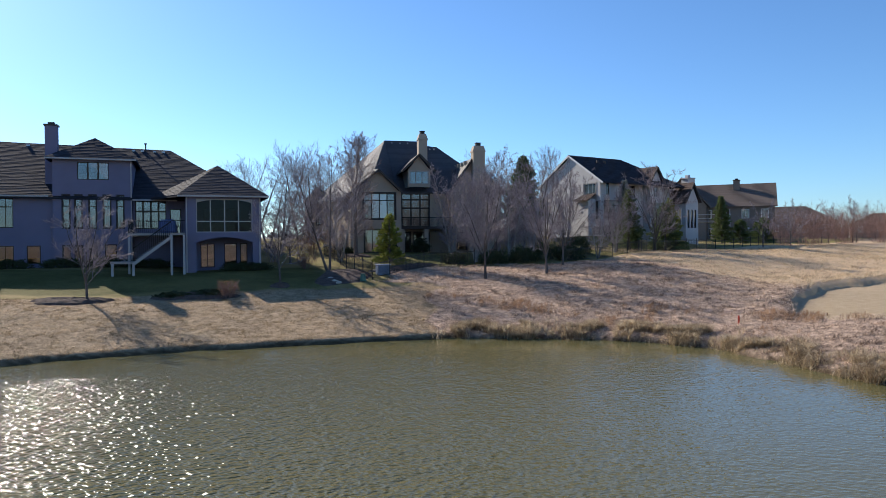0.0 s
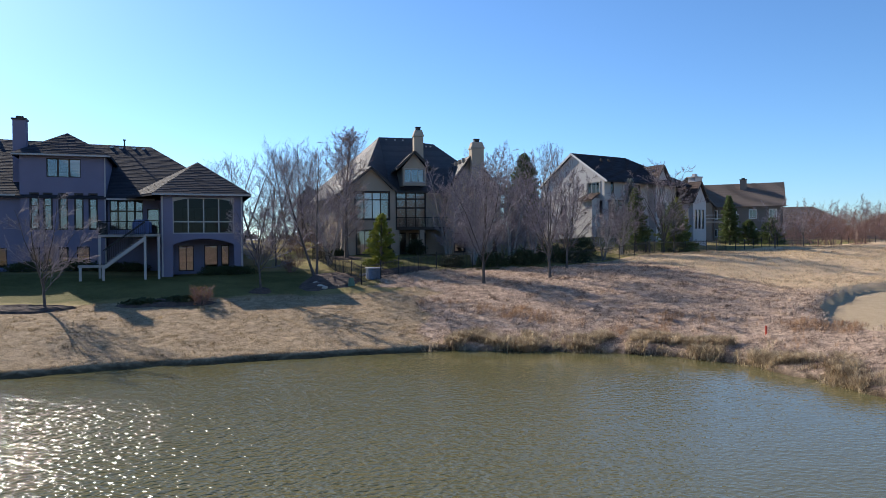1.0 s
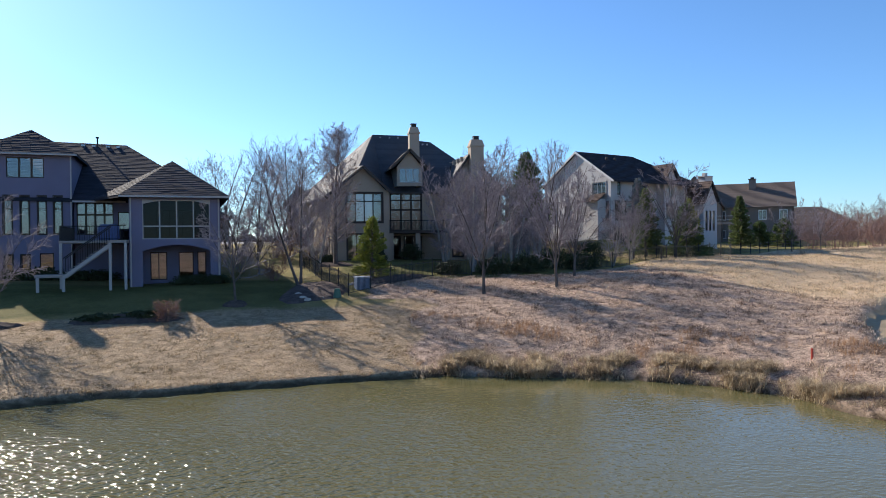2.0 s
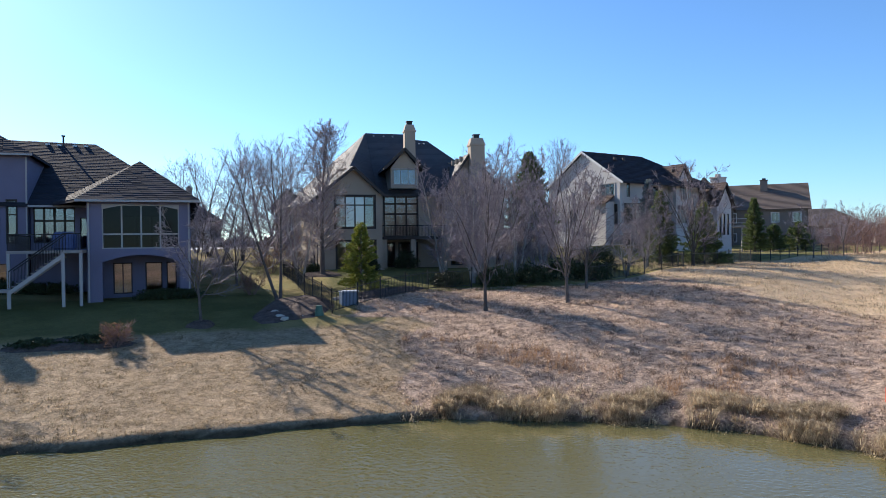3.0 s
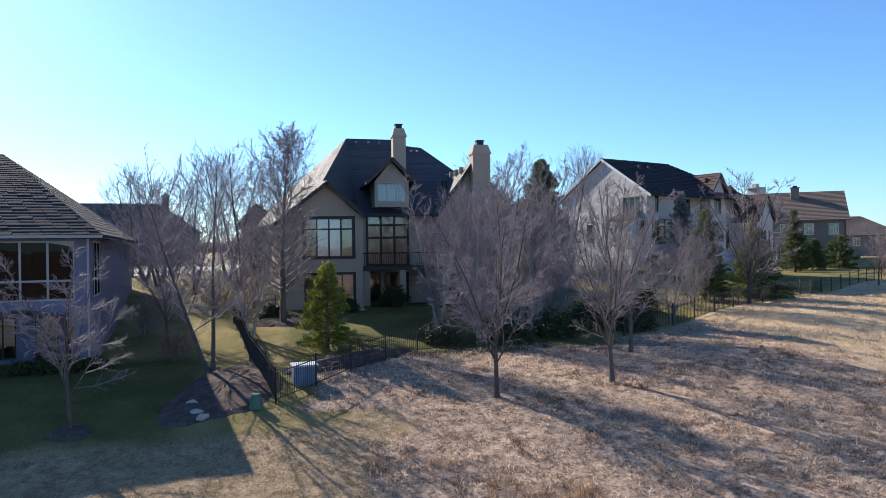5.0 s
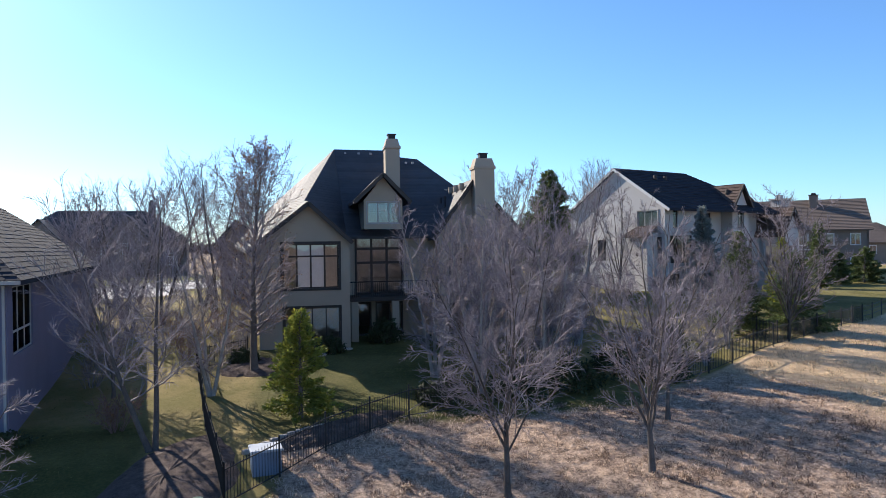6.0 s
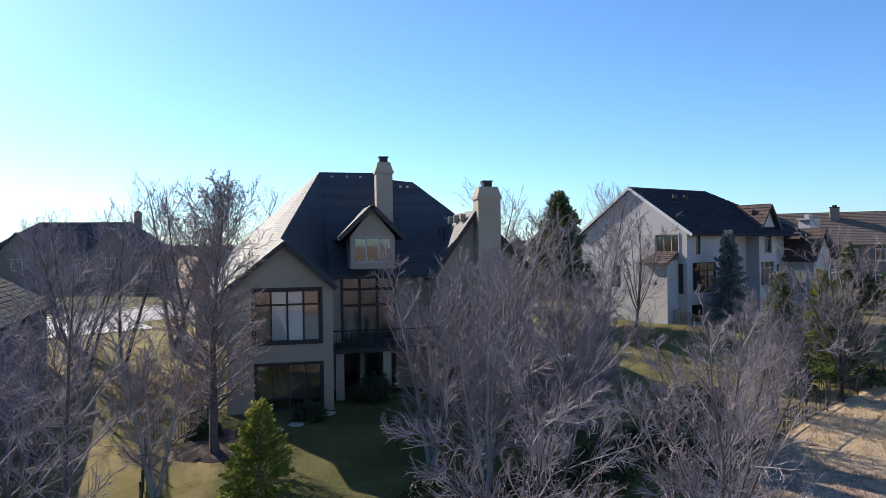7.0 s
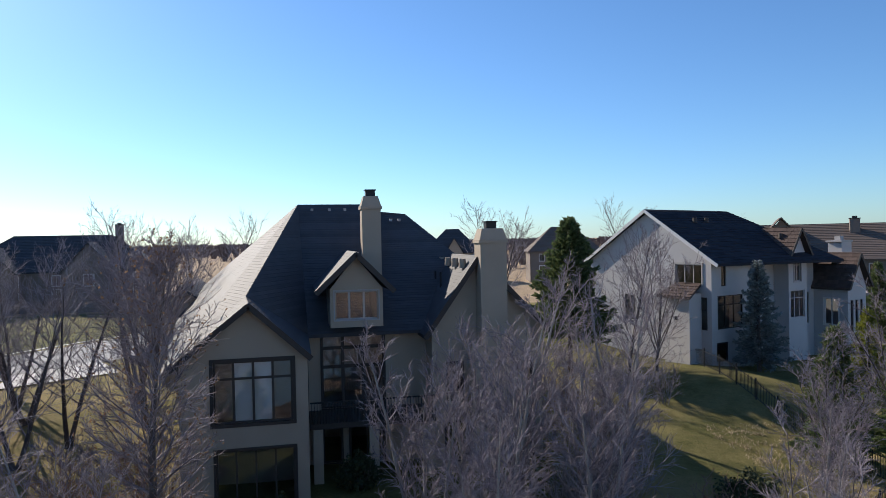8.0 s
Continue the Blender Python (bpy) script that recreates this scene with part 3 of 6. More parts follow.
    # gutters and downpipes
    for a, b in (((-6.25, -0.6, 8.98), (0.55, -0.6, 8.98)), ((-9.8, 6.15, 9.0), (-6.3, 6.15, 9.0)), ((-22.2, 6.15, 9.24), (-16.0, 6.15, 9.24)), ((-16.2, 5.85, 12.3), (-9.45, 5.85, 12.3))):
        bm = bmesh.new()
        bar(bm, a, b, 0.13, 0.13)
        part("gutter", bm, TRIM_GREY, h)
    for x, y, z in ((-5.6, -0.06, 8.9), (-0.1, -0.06, 8.9), (-9.9, 6.32, 12.2)):
        bm = bmesh.new()
        bar(bm, (x, y, 3.0), (x, y, z), 0.09)
        part("downpipe", bm, TRIM_GREY, h)
    # chimney
    bm = bmesh.new()
    box(bm, -16.6, -15.7, 8.6, 9.5, 9.5, 15.3)
    ch = part("chimney", bm, STUCCO_GREY, h, "grey stucco chimney")
    bm = bmesh.new()
    box(bm, -16.68, -15.62, 8.52, 9.58, 15.3, 15.42)
    box(bm, -16.4, -15.9, 8.8, 9.3, 15.42, 15.62)
    part("cap", bm, TRIM_DARK, ch)
    # roof vents on the ridge
    for x in (-19.3, -17.2, -10.3, -9.5, -8.4, -7.6):
        bm = bmesh.new()
        box(bm, x - 0.15, x + 0.15, 16.75, 17.0, 14.25 + (-7.0 - x) * 0.02, 14.46 + (-7.0 - x) * 0.02)
        part("roof_vent", bm, METAL_GALV, h)
    bm = bmesh.new()
    bar(bm, (-9.2, 16.8, 14.2), (-9.2, 16.8, 15.1), 0.12)
    box(bm, -9.32, -9.08, 16.68, 16.92, 15.1, 15.2)
    part("flue", bm, METAL_DARK, h)
    # deck with posts, beam and stair
    bm = bmesh.new()
    box(bm, -9.8, -5.75, 0.0, 6.95, 5.95, 6.12)
    box(bm, -6.75, -5.72, -1.9, 0.0, 5.95, 6.12)
    part("deck", bm, WOOD_DECK, h, "weathered timber deck")
    for x, y, z1 in ((-6.68, -1.8, 5.95), (-5.8, -1.8, 5.95), (-9.7, 0.1, 5.95), (-10.7, -1.8, 3.9), (-9.3, -1.8, 3.9)):
        bm = bmesh.new()
        box(bm, x - 0.08, x + 0.08, y - 0.08, y + 0.08, 2.5, z1)
        part("post", bm, TRIM_GREY, h)
    bm = bmesh.new()
    box(bm, -10.85, -9.2, -1.9, -0.8, 3.85, 4.02)
    part("landing", bm, WOOD_DECK, h)
    for i in range(11):
        x, z = -9.2 + 0.23 * i, 4.02 + 0.175 * (i + 1)
        bm = bmesh.new()
        box(bm, x, x + 0.27, -1.85, -0.85, z - 0.05, z)
        box(bm, x + 0.22, x + 0.24, -1.85, -0.85, z - 0.17, z - 0.05)
        part("stair_tread", bm, WOOD_DECK, h)
    for y in (-1.9, -0.8):
        bm = bmesh.new()
        bar(bm, (-9.3, y, 3.82), (-6.7, y, 5.80), 0.05, 0.2)
        part("stringer", bm, TRIM_GREY, h)
        bm = bmesh.new()
        bar(bm, (-9.3, y, 5.0), (-6.7, y, 6.98), 0.06)
        part("handrail", bm, METAL_DARK, h)
        for i in range(20):
            f = i / 19
            bm = bmesh.new()
            bar(bm, (-9.3 + 2.6 * f, y, 4.1 + 1.95 * f), (-9.3 + 2.6 * f, y, 5.0 + 1.98 * f), 0.02)
            part("baluster", bm, METAL_DARK, h)
    for (x0, y0), (x1, y1) in (((-9.75, 0.05), (-6.75, 0.05)), ((-6.7, -1.85), (-5.75, -1.85)), ((-9.75, 6.3), (-9.75, 0.05))):
        bm = bmesh.new()
        bar(bm, (x0, y0, 7.05), (x1, y1, 7.05), 0.06)
        part("handrail", bm, METAL_DARK, h)
        n = int(math.hypot(x1 - x0, y1 - y0) / 0.14)
        for i in range(n):
            f = i / n
            bm = bmesh.new()
            bar(bm, (x0 + (x1 - x0) * f, y0 + (y1 - y0) * f, 6.12), (x0 + (x1 - x0) * f, y0 + (y1 - y0) * f, 7.05), 0.02)
            part("baluster", bm, METAL_DARK, h)
    return h


house_left()


def house_middle():
    """Tan stucco house: gabled bay, great room with dormer, chimney gable."""
    h = empty("house", pose(0, 0, 0), "tan stucco two-storey house with steep dark shingle roof and chimneys", "house")
    WALL = STUCCO_TAN
    wins = []

    def w(a, b, z0, z1, holes=(), gable=None, th=0.25):
        bm = bmesh.new()
        k = 0.004 * (a[0] == b[0]) * (1 if b[1] > a[1] else -1)
        wall_panel(bm, (a[0] - k, a[1] + k), (b[0] - k, b[1] - k), z0, z1, [q["hole"] for q in holes], th, gable)
        part("wall", finish(bm), WALL, h)
        for q in holes:
            wins.append((a, b, q))

    big = dict(hole=(1.35, 4.55, 7.72, 10.3), cols=(0.25, 0.5, 0.75), rows=(0.72,), casing=0.14, bars=0.1, blind=(0, 1, 1, 0))
    w((6.1, 71.2), (11.3, 71.2), 3.5, 10.3, [big, dict(hole=(1.4, 4.6, 4.3, 6.6), cols=(0.25, 0.5, 0.75), casing=0.1, name="patio_door")], gable=(2.9, 12.55))
    w((11.3, 71.2), (11.3, 75.8), 3.5, 10.6, [dict(hole=(1.0, 1.8, 7.8, 10.0))])
    w((3.1, 98), (6.1, 77), 3.5, 10.2)
    w((6.1, 77), (6.1, 71.2), 3.5, 10.2, [dict(hole=(1.5, 2.7, 7.7, 9.7), cols=(0.5,)), dict(hole=(1.5, 2.7, 4.6, 6.4), cols=(0.5,))])
    # great room: tall windows over the deck
    great = dict(hole=(0.8, 3.85, 7.0, 10.7), cols=(0.333, 0.666), rows=(0.55, 0.8), bars=0.16, casing=0.08)
    w((11.3, 75.8), (15.4, 75.8), 3.5, 10.9, [great, dict(hole=(0.8, 1.7, 4.3, 6.4), name="door"), dict(hole=(2.1, 3.8, 4.3, 6.4), cols=(0.5,), name="patio_door")])
    w((15.4, 75.8), (17.3, 75.8), 3.5, 10.9)
    # chimney gable
    w((17.3, 74.2), (22.9, 74.2), 3.5, 10.9, [dict(hole=(0.75, 1.5, 7.4, 9.2), rows=(0.5,)), dict(hole=(4.3, 5.1, 7.4, 9.2)), dict(hole=(0.6, 1.7, 4.4, 6.3)), dict(hole=(4.0, 5.1, 4.4, 6.3))], gable=(2.4, 14.25))
    w((17.3, 75.8), (17.3, 74.2), 3.5, 10.9)
    w((22.9, 74.2), (22.9, 92), 3.5, 10.9)
    w((22.9, 92), (6.1, 92), 3.5, 10.9)
    # dormer
    w((12.45, 73.8), (14.9, 73.8), 11.2, 13.0, [dict(hole=(0.2, 2.25, 11.55, 12.9), cols=(0.333, 0.666), frame_mat=TRIM_GREY, bars=0.09, casing=0.05)], gable=(1.2, 14.5))
    w((12.45, 78), (12.45, 73.8), 11.2, 13.0)
    w((14.9, 73.8), (14.9, 78), 11.2, 13.0)
    # far wing by the drive
    w((2.2, 90.5), (6.1, 90.5), 4.5, 10.6, [dict(hole=(1.2, 2.4, 7.6, 9.6), cols=(0.5,)), dict(hole=(1.2, 2.4, 5.0, 6.6), cols=(0.5,))], gable=(1.3, 12.4))
    w((2.2, 100), (2.2, 90.5), 4.5, 10.6)
    for a, b, q in wins:
        window(h, a, b, q["hole"], q.get("cols", ()), q.get("rows", ()), q.get("frame_mat", TRIM_DARK), GLASS, q.get("name", "window"), q.get("casing", 0.06), q.get("bars", 0.07), blind=q.get("blind", False))
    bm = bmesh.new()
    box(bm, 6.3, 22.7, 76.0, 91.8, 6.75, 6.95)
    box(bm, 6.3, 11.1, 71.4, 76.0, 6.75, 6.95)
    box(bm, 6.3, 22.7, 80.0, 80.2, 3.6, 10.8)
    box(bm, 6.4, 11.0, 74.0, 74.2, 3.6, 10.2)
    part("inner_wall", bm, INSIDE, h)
    # main roof
    rl, rr = (11.2, 82.7, 17.4), (15.6, 82.9, 17.4)
    r2, r3 = (15.6, 83.2, 16.8), (17.6, 83.2, 16.8)
    fe, we = 75.2, 5.45
    g0, q, v = (8.95, 70.75, 12.75), (8.75, 72.6, 12.9), (11.45, 75.2, 10.75)
    ew = (we, 70.75, 9.95)
    slopes = [[v, (15.6, fe, 10.75), rr, rl], [(2.4, 98.5, 10.5), ew, rl], [ew, g0, q], [ew, q, rl], [v, rl, q], [(11.45, 70.75, 10.45), v, q, g0], [(15.6, 75.2, 10.75), (23.4, 75.2, 10.75), r3, r2],
              [(23.4, 75.2, 10.75), (23.4, 92.5, 10.75), r3], [(23.4, 92.5, 10.75), (2.4, 98.5, 10.5), rl], [(23.4, 92.5, 10.75), rl, (15.6, 83.2, 17.35)], [(23.4, 92.5, 10.75), (15.6, 83.2, 17.0), r3]]
    # chimney gable
    c0, c1 = (19.6, 73.75, 14.4), (19.6, 82.5, 14.4)
    slopes += [[(16.9, 82.5, 10.6), (16.9, 73.75, 10.6), c0, c1], [(23.3, 73.75, 10.6), (23.3, 82.5, 10.6), c1, c0]]
    # dormer
    d0, d1 = (13.66, 73.35, 14.72), (13.66, 80.2, 14.72)
    slopes += [[(11.8, 80.2, 12.95), (11.8, 73.35, 12.95), d0, d1], [(15.4, 73.35, 12.95), (15.4, 80.2, 12.95), d1, d0]]
    # far wing
    f0, f1 = (3.5, 90.0, 12.5), (3.5, 100.2, 12.5)
    slopes += [[(1.7, 100.2, 10.4), (1.7, 90.0, 10.4), f0, f1], [(6.4, 90.0, 10.4), (6.4, 100.2, 10.4), f1, f0]]
    for pts in slopes:
        bm = bmesh.new()
        roof_slope(bm, pts, 0.2, 0, lift=0.009)
        part("roof", finish(bm), ROOF_SHINGLE, h, "dark grey asphalt shingle roof slope")
    # deck outside the great room, with stone columns and an iron rail
    bm = bmesh.new()
    box(bm, 11.4, 17.2, 73.1, 75.75, 6.7, 6.95)
    part("deck", bm, TRIM_DARK, h, "dark timber deck")
    for x in (11.75, 14.3, 16.9):
        bm = bmesh.new()
        box(bm, x - 0.22, x + 0.22, 73.15, 73.6, 3.6, 6.7)
        part("column", bm, STUCCO_TAN, h)
    bm = bmesh.new()
    box(bm, 11.4, 17.2, 73.1, 73.16, 7.88, 7.95)
    part("handrail", bm, METAL_DARK, h)
    for i in range(45):
        bm = bmesh.new()
        x = 11.45 + i * 0.13
        box(bm, x, x + 0.025, 73.11, 73.135, 6.95, 7.88)
        part("baluster", bm, METAL_DARK, h)
    # flue and vents
    bm = bmesh.new()
    bmesh.ops.create_cone(bm, segments=14, radius1=0.11, radius2=0.11, depth=1.5, cap_ends=True, matrix=Matrix.Translation((10.3, 79.0, 13.9)))
    bmesh.ops.create_cone(bm, segments=14, radius1=0.17, radius2=0.17, depth=0.3, cap_ends=True, matrix=Matrix.Translation((10.3, 79.0, 14.5)))
    part("flue", bm, METAL_GALV, h, "galvanised flue pipe")
    for y in (75.0, 76.6, 78.2, 79.8):
        bm = bmesh.new()
        bmesh.ops.create_cone(bm, segments=12, radius1=0.2, radius2=0.17, depth=0.45, cap_ends=True, matrix=Matrix.Translation((19.1, y, 14.0)))
        part("roof_vent", bm, STUCCO_TAN, h)
    for y in (77.0, 78.3):
        bm = bmesh.new()
        bar(bm, (18.4, y, 12.4), (18.4, y, 13.5), 0.09)
        part("vent_pipe", bm, METAL_DARK, h)
    for x in (12.0, 13.0, 13.9, 16.6, 17.1):
        bm = bmesh.new()
        z = 17.15 if x < 15 else 16.5
        box(bm, x - 0.08, x + 0.08, 82.3, 82.45, z - 0.15, z)
        part("roof_vent", bm, TRIM_GREY, h)
    # rake boards on the gables
    for run in (((5.45, 70.71, 9.84), (8.95, 70.71, 12.64), (11.45, 70.71, 10.34)), ((11.8, 73.31, 12.84), (13.66, 73.31, 14.61), (15.4, 73.31, 12.84)), ((16.9, 73.71, 10.49), (19.6, 73.71, 14.29), (23.3, 73.71, 10.49))):
        for a, b in zip(run, run[1:]):
            bm = bmesh.new()
            bar(bm, a, b, 0.06, 0.24)
            part("rake_board", bm, TRIM_DARK, h)
    # chimneys: shaft, shoulder, cap, pot
    for x0, x1, y0, y1, z0, zs, zt in ((14.45, 15.45, 78.1, 79.1, 12.5, 17.0, 17.6), (19.55, 20.85, 73.2, 74.3, 3.6, 15.1, 15.7)):
        bm = bmesh.new()
        box(bm, x0, x1, y0, y1, z0, zs)
        if z0 < 5:
            box(bm, x0 - 0.5, x1 + 0.9, y0 + 0.004, y1, z0, 10.2)
        ch = part("chimney", bm, STUCCO_TAN, h, "tan stucco chimney")
        bm = bmesh.new()
        box(bm, x0 - 0.07, x1 + 0.07, y0 - 0.07, y1 + 0.07, zs - 0.1, zs + 0.06)
        m_ = 0.12
        lo = [(x0 - 0.03, y0 - 0.03), (x1 + 0.03, y0 - 0.03), (x1 + 0.03, y1 + 0.03), (x0 - 0.03, y1 + 0.03)]
        hi = [(x0 + m_, y0 + m_), (x1 - m_, y0 + m_), (x1 - m_, y1 - m_), (x0 + m_, y1 - m_)]
        va = [bm.verts.new((*p, zs + 0.06)) for p in lo]
        vb = [bm.verts.new((*p, zt)) for p in hi]
        for i in range(4):
            bm.faces.new([va[i], va[(i + 1) % 4], vb[(i + 1) % 4], vb[i]])
        bm.faces.new(vb)
        part("shoulder", bm, STUCCO_TAN, ch)
        bm = bmesh.new()
        cx, cy = (x0 + x1) / 2, (y0 + y1) / 2
        box(bm, cx - 0.25, cx + 0.25, cy - 0.25, cy + 0.25, zt, zt + 0.3)
        box(bm, cx - 0.3, cx + 0.3, cy - 0.3, cy + 0.3, zt + 0.3, zt + 0.36)
        part("cap", bm, METAL_DARK, ch)
    return h


house_middle()


def house_right():
    """White stucco house with a broad gable end and tiled cross gables."""
    h = empty("house", pose(40.3, 86.0, 0, 0, 0, 18), "white stucco house with brown tile roof and gables", "house")
    WALL = STUCCO_WHITE
    wins = []

    def w(a, b, z0, z1, holes=(), gable=None, th=0.25):
        bm = bmesh.new()
        k = 0.004 * (a[0] == b[0]) * (1 if b[1] > a[1] else -1)
        wall_panel(bm, (a[0] - k, a[1] + k), (b[0] - k, b[1] - k), z0, z1, [q["hole"] for q in holes], th, gable)
        part("wall", finish(bm), WALL, h)
        for q in holes:
            wins.append((a, b, q))

    w((0, 12.6), (0, 0), 4.0, 13.2, [dict(hole=(9.35, 11.75, 11.5, 13.0), cols=(0.333, 0.666), casing=0.12, frame_mat=TRIM_GREY), dict(hole=(11.1, 12.2, 8.2, 10.6), rows=(0.6,)), dict(hole=(4, 5.2, 8.4, 10.4), cols=(0.5,))], gable=(6.6, 17.0))
    w((0, 0), (4.2, 0), 4.0, 13.2, [dict(hole=(1.06, 1.62, 11.38, 13.0)), dict(hole=(0.64, 3.5, 8.25, 10.7), cols=(0.333, 0.666), rows=(0.72,), bars=0.09), dict(hole=(0.5, 1.8, 5.9, 7.3))])
    w((4.2, 0), (4.2, 1.5), 4.0, 13.2)
    w((4.2, 1.5), (9.4, 1.5), 4.0, 13.2, [dict(hole=(1.3, 2.0, 11.2, 12.9)), dict(hole=(2.6, 3.7, 11.2, 12.9), cols=(0.5,)), dict(hole=(1.2, 3.4, 8.0, 10.4), cols=(0.5,))])
    # cross gable with a tall window over a row of others
    w((9.4, 1.5), (9.4, 0.2), 4.0, 13.2)
    w((9.4, 0.2), (11.8, 0.2), 4.0, 13.2, [dict(hole=(0.72, 1.62, 11.3, 13.15), cols=(0.5,), rows=(0.7,), frame_mat=TRIM_GREY, casing=0.08), dict(hole=(0.2, 2.1, 8.4, 10.6), cols=(0.333, 0.666), rows=(0.72,), frame_mat=TRIM_GREY)], gable=(1.25, 15.4))
    w((11.8, 0.2), (11.8, 1.5), 4.0, 13.2)
    w((11.8, 1.5), (14.8, 1.5), 4.0, 13.0, [dict(hole=(0.5, 2.3, 7.6, 10.2), cols=(0.5,), rows=(0.7,))])
    # lower gable with a glazed door in its side
    w((14.8, 1.5), (14.8, -1.4), 4.0, 10.7, [dict(hole=(0.9, 2.1, 7.5, 9.7), cols=(0.5,), frame_mat=TRIM_WHITE, name="door", casing=0.08)])
    w((14.8, -1.4), (17.4, -1.4), 4.0, 10.7, [dict(hole=(0.35, 0.8, 7.0, 9.6), rows=(0.3,)), dict(hole=(1.05, 1.5, 7.0, 9.6), rows=(0.3,)), dict(hole=(1.75, 2.2, 7.0, 9.6), rows=(0.3,))], gable=(1.3, 13.2))
    w((17.4, -1.4), (17.4, 12.6), 4.0, 10.7)
    w((14.8, 1.75), (14.8, 12.6), 10.7, 13.0)
    w((17.4, 12.6), (0, 12.6), 4.0, 13.0)
    # projecting bay on the gable end
    w((-1.3, 3.2), (-1.3, 0.9), 4.0, 10.9, [dict(hole=(0.9, 1.2, 8.9, 9.2))])
    w((-1.3, 0.9), (0, 0.9), 4.0, 10.9)
    w((0, 3.2), (-1.3, 3.2), 4.0, 10.9)
    for a, b, q in wins:
        window(h, a, b, q["hole"], q.get("cols", ()), q.get("rows", ()), q.get("frame_mat", TRIM_DARK), GLASS_DIM, q.get("name", "window"), q.get("casing", 0.0), q.get("bars", 0.07))
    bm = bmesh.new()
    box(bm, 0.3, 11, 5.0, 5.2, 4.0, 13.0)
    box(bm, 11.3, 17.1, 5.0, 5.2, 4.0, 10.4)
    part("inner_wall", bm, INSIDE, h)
    a0, a1 = (-0.3, 6.0, 17.25), (9.6, 6.0, 17.1)
    slopes = [([(-0.3, -0.8, 13.05), (15.3, -0.8, 12.9), a1, a0], ROOF_SLATE), ([(15.3, 13.0, 12.9), (-0.3, 13.0, 13.1), a0, a1], ROOF_SLATE), ([(15.3, -0.8, 12.9), (15.3, 13.0, 12.9), a1], ROOF_SLATE)]
    b0, b1 = (10.65, -0.15, 15.62), (10.65, 4.6, 15.62)
    slopes += [([(9.05, 4.6, 13.2), (9.05, -0.15, 13.2), b0, b1], ROOF_BROWN), ([(12.2, -0.15, 13.2), (12.2, 4.6, 13.2), b1, b0], ROOF_BROWN)]
    d0, d1 = (16.1, -1.75, 13.45), (16.1, 5.0, 13.45)
    slopes += [([(14.45, 5.0, 10.6), (14.45, -1.75, 10.6), d0, d1], ROOF_BROWN), ([(17.8, -1.75, 10.75), (17.8, 5.0, 10.75), d1, d0], ROOF_BROWN)]
    slopes += [([(-1.7, 3.6, 10.7), (-1.7, 0.5, 10.7), (0.0, 0.9, 11.6), (0.0, 3.2, 11.6)], ROOF_BROWN)]
    for pts, material in slopes:
        bm = bmesh.new()
        roof_slope(bm, pts, 0.36, 0.3 if material is ROOF_BROWN else 0.9, lift=0.045)
        part("roof", finish(bm), material, h, "brown clay-coloured tile roof slope" if material is ROOF_BROWN else "dark tile roof slope")
    for a, b in (((-0.34, -0.8, 12.94), (-0.34, 6.0, 17.14)), ((-0.34, 6.0, 17.14), (-0.34, 13.0, 12.99))):
        bm = bmesh.new()
        bar(bm, a, b, 0.06, 0.24)
        part("rake_board", bm, TRIM_WHITE, h)
    for run in (((9.05, -0.19, 13.1), (10.65, -0.19, 15.52), (12.2, -0.19, 13.1)), ((14.45, -1.79, 10.5), (16.1, -1.79, 13.35), (17.8, -1.79, 10.65))):
        for a, b in zip(run, run[1:]):
            bm = bmesh.new()
            bar(bm, a, b, 0.06, 0.2)
            part("rake_board", bm, TRIM_DARK, h)
    for x, y in ((3.4, 4.2), (5.0, 4.4), (10.1, 1.3), (10.1, 2.9), (15.6, 0.2), (15.6, 1.9)):
        bm = bmesh.new()
        z = 16.35 if x < 6 else 14.95 if x < 12 else 12.75
        bmesh.ops.create_cone(bm, segments=10, radius1=0.2, radius2=0.16, depth=0.4, cap_ends=True, matrix=Matrix.Translation((x, y, z)))
        part("roof_vent", bm, TRIM_DARK, h)
    bm = bmesh.new()
    box(bm, 18.0, 19.5, 0.9, 2.1, 4.0, 14.3)
    ch = part("chimney", bm, STUCCO_WHITE, h, "white stucco chimney")
    bm = bmesh.new()
    box(bm, 17.8, 19.5, 0.8, 2.2, 14.3, 14.45)
    box(bm, 18.4, 18.9, 1.25, 1.75, 14.45, 14.85)
    part("cap", bm, TRIM_GREY, ch)
    return h


house_right()


# ---- plants ----
def bark_mat(name, base, tint):
    return mat(name, base, 0.9, 0.15, vary=0.35, scale=3, fine=30, bump=0.6, bump_dist=0.02, tint=tint, obrand=0.4)


BARK = bark_mat("bark_grey", (0.075, 0.062, 0.056), (0.18, 0.152, 0.14))
TWIG = mat("twigs", (0.085, 0.068, 0.08), 0.8, 0.25, vary=0.3, scale=1, fine=9, bump=0, island=0.8, tint=(0.44, 0.38, 0.40))
TWIG_RED = mat("twigs_reddish", (0.20, 0.115, 0.095), 0.85, 0.2, vary=0.3, scale=1, fine=9, bump=0, island=0.8, tint=(0.34, 0.22, 0.19))
BIRCH = bark_mat("bark_pale", (0.22, 0.20, 0.185), (0.42, 0.39, 0.36))
NEEDLE = mat("spruce_needles", (0.07, 0.10, 0.045), 0.7, 0.3, vary=0.4, scale=1.5, fine=12, bump=0, island=1.0, tint=(0.21, 0.255, 0.10), thin=0.35)
NEEDLE_LIGHT = mat("young_pine_needles", (0.15, 0.18, 0.03), 0.7, 0.3, vary=0.35, scale=1.5, fine=12, bump=0, island=1.0, tint=(0.34, 0.35, 0.07), thin=0.35)
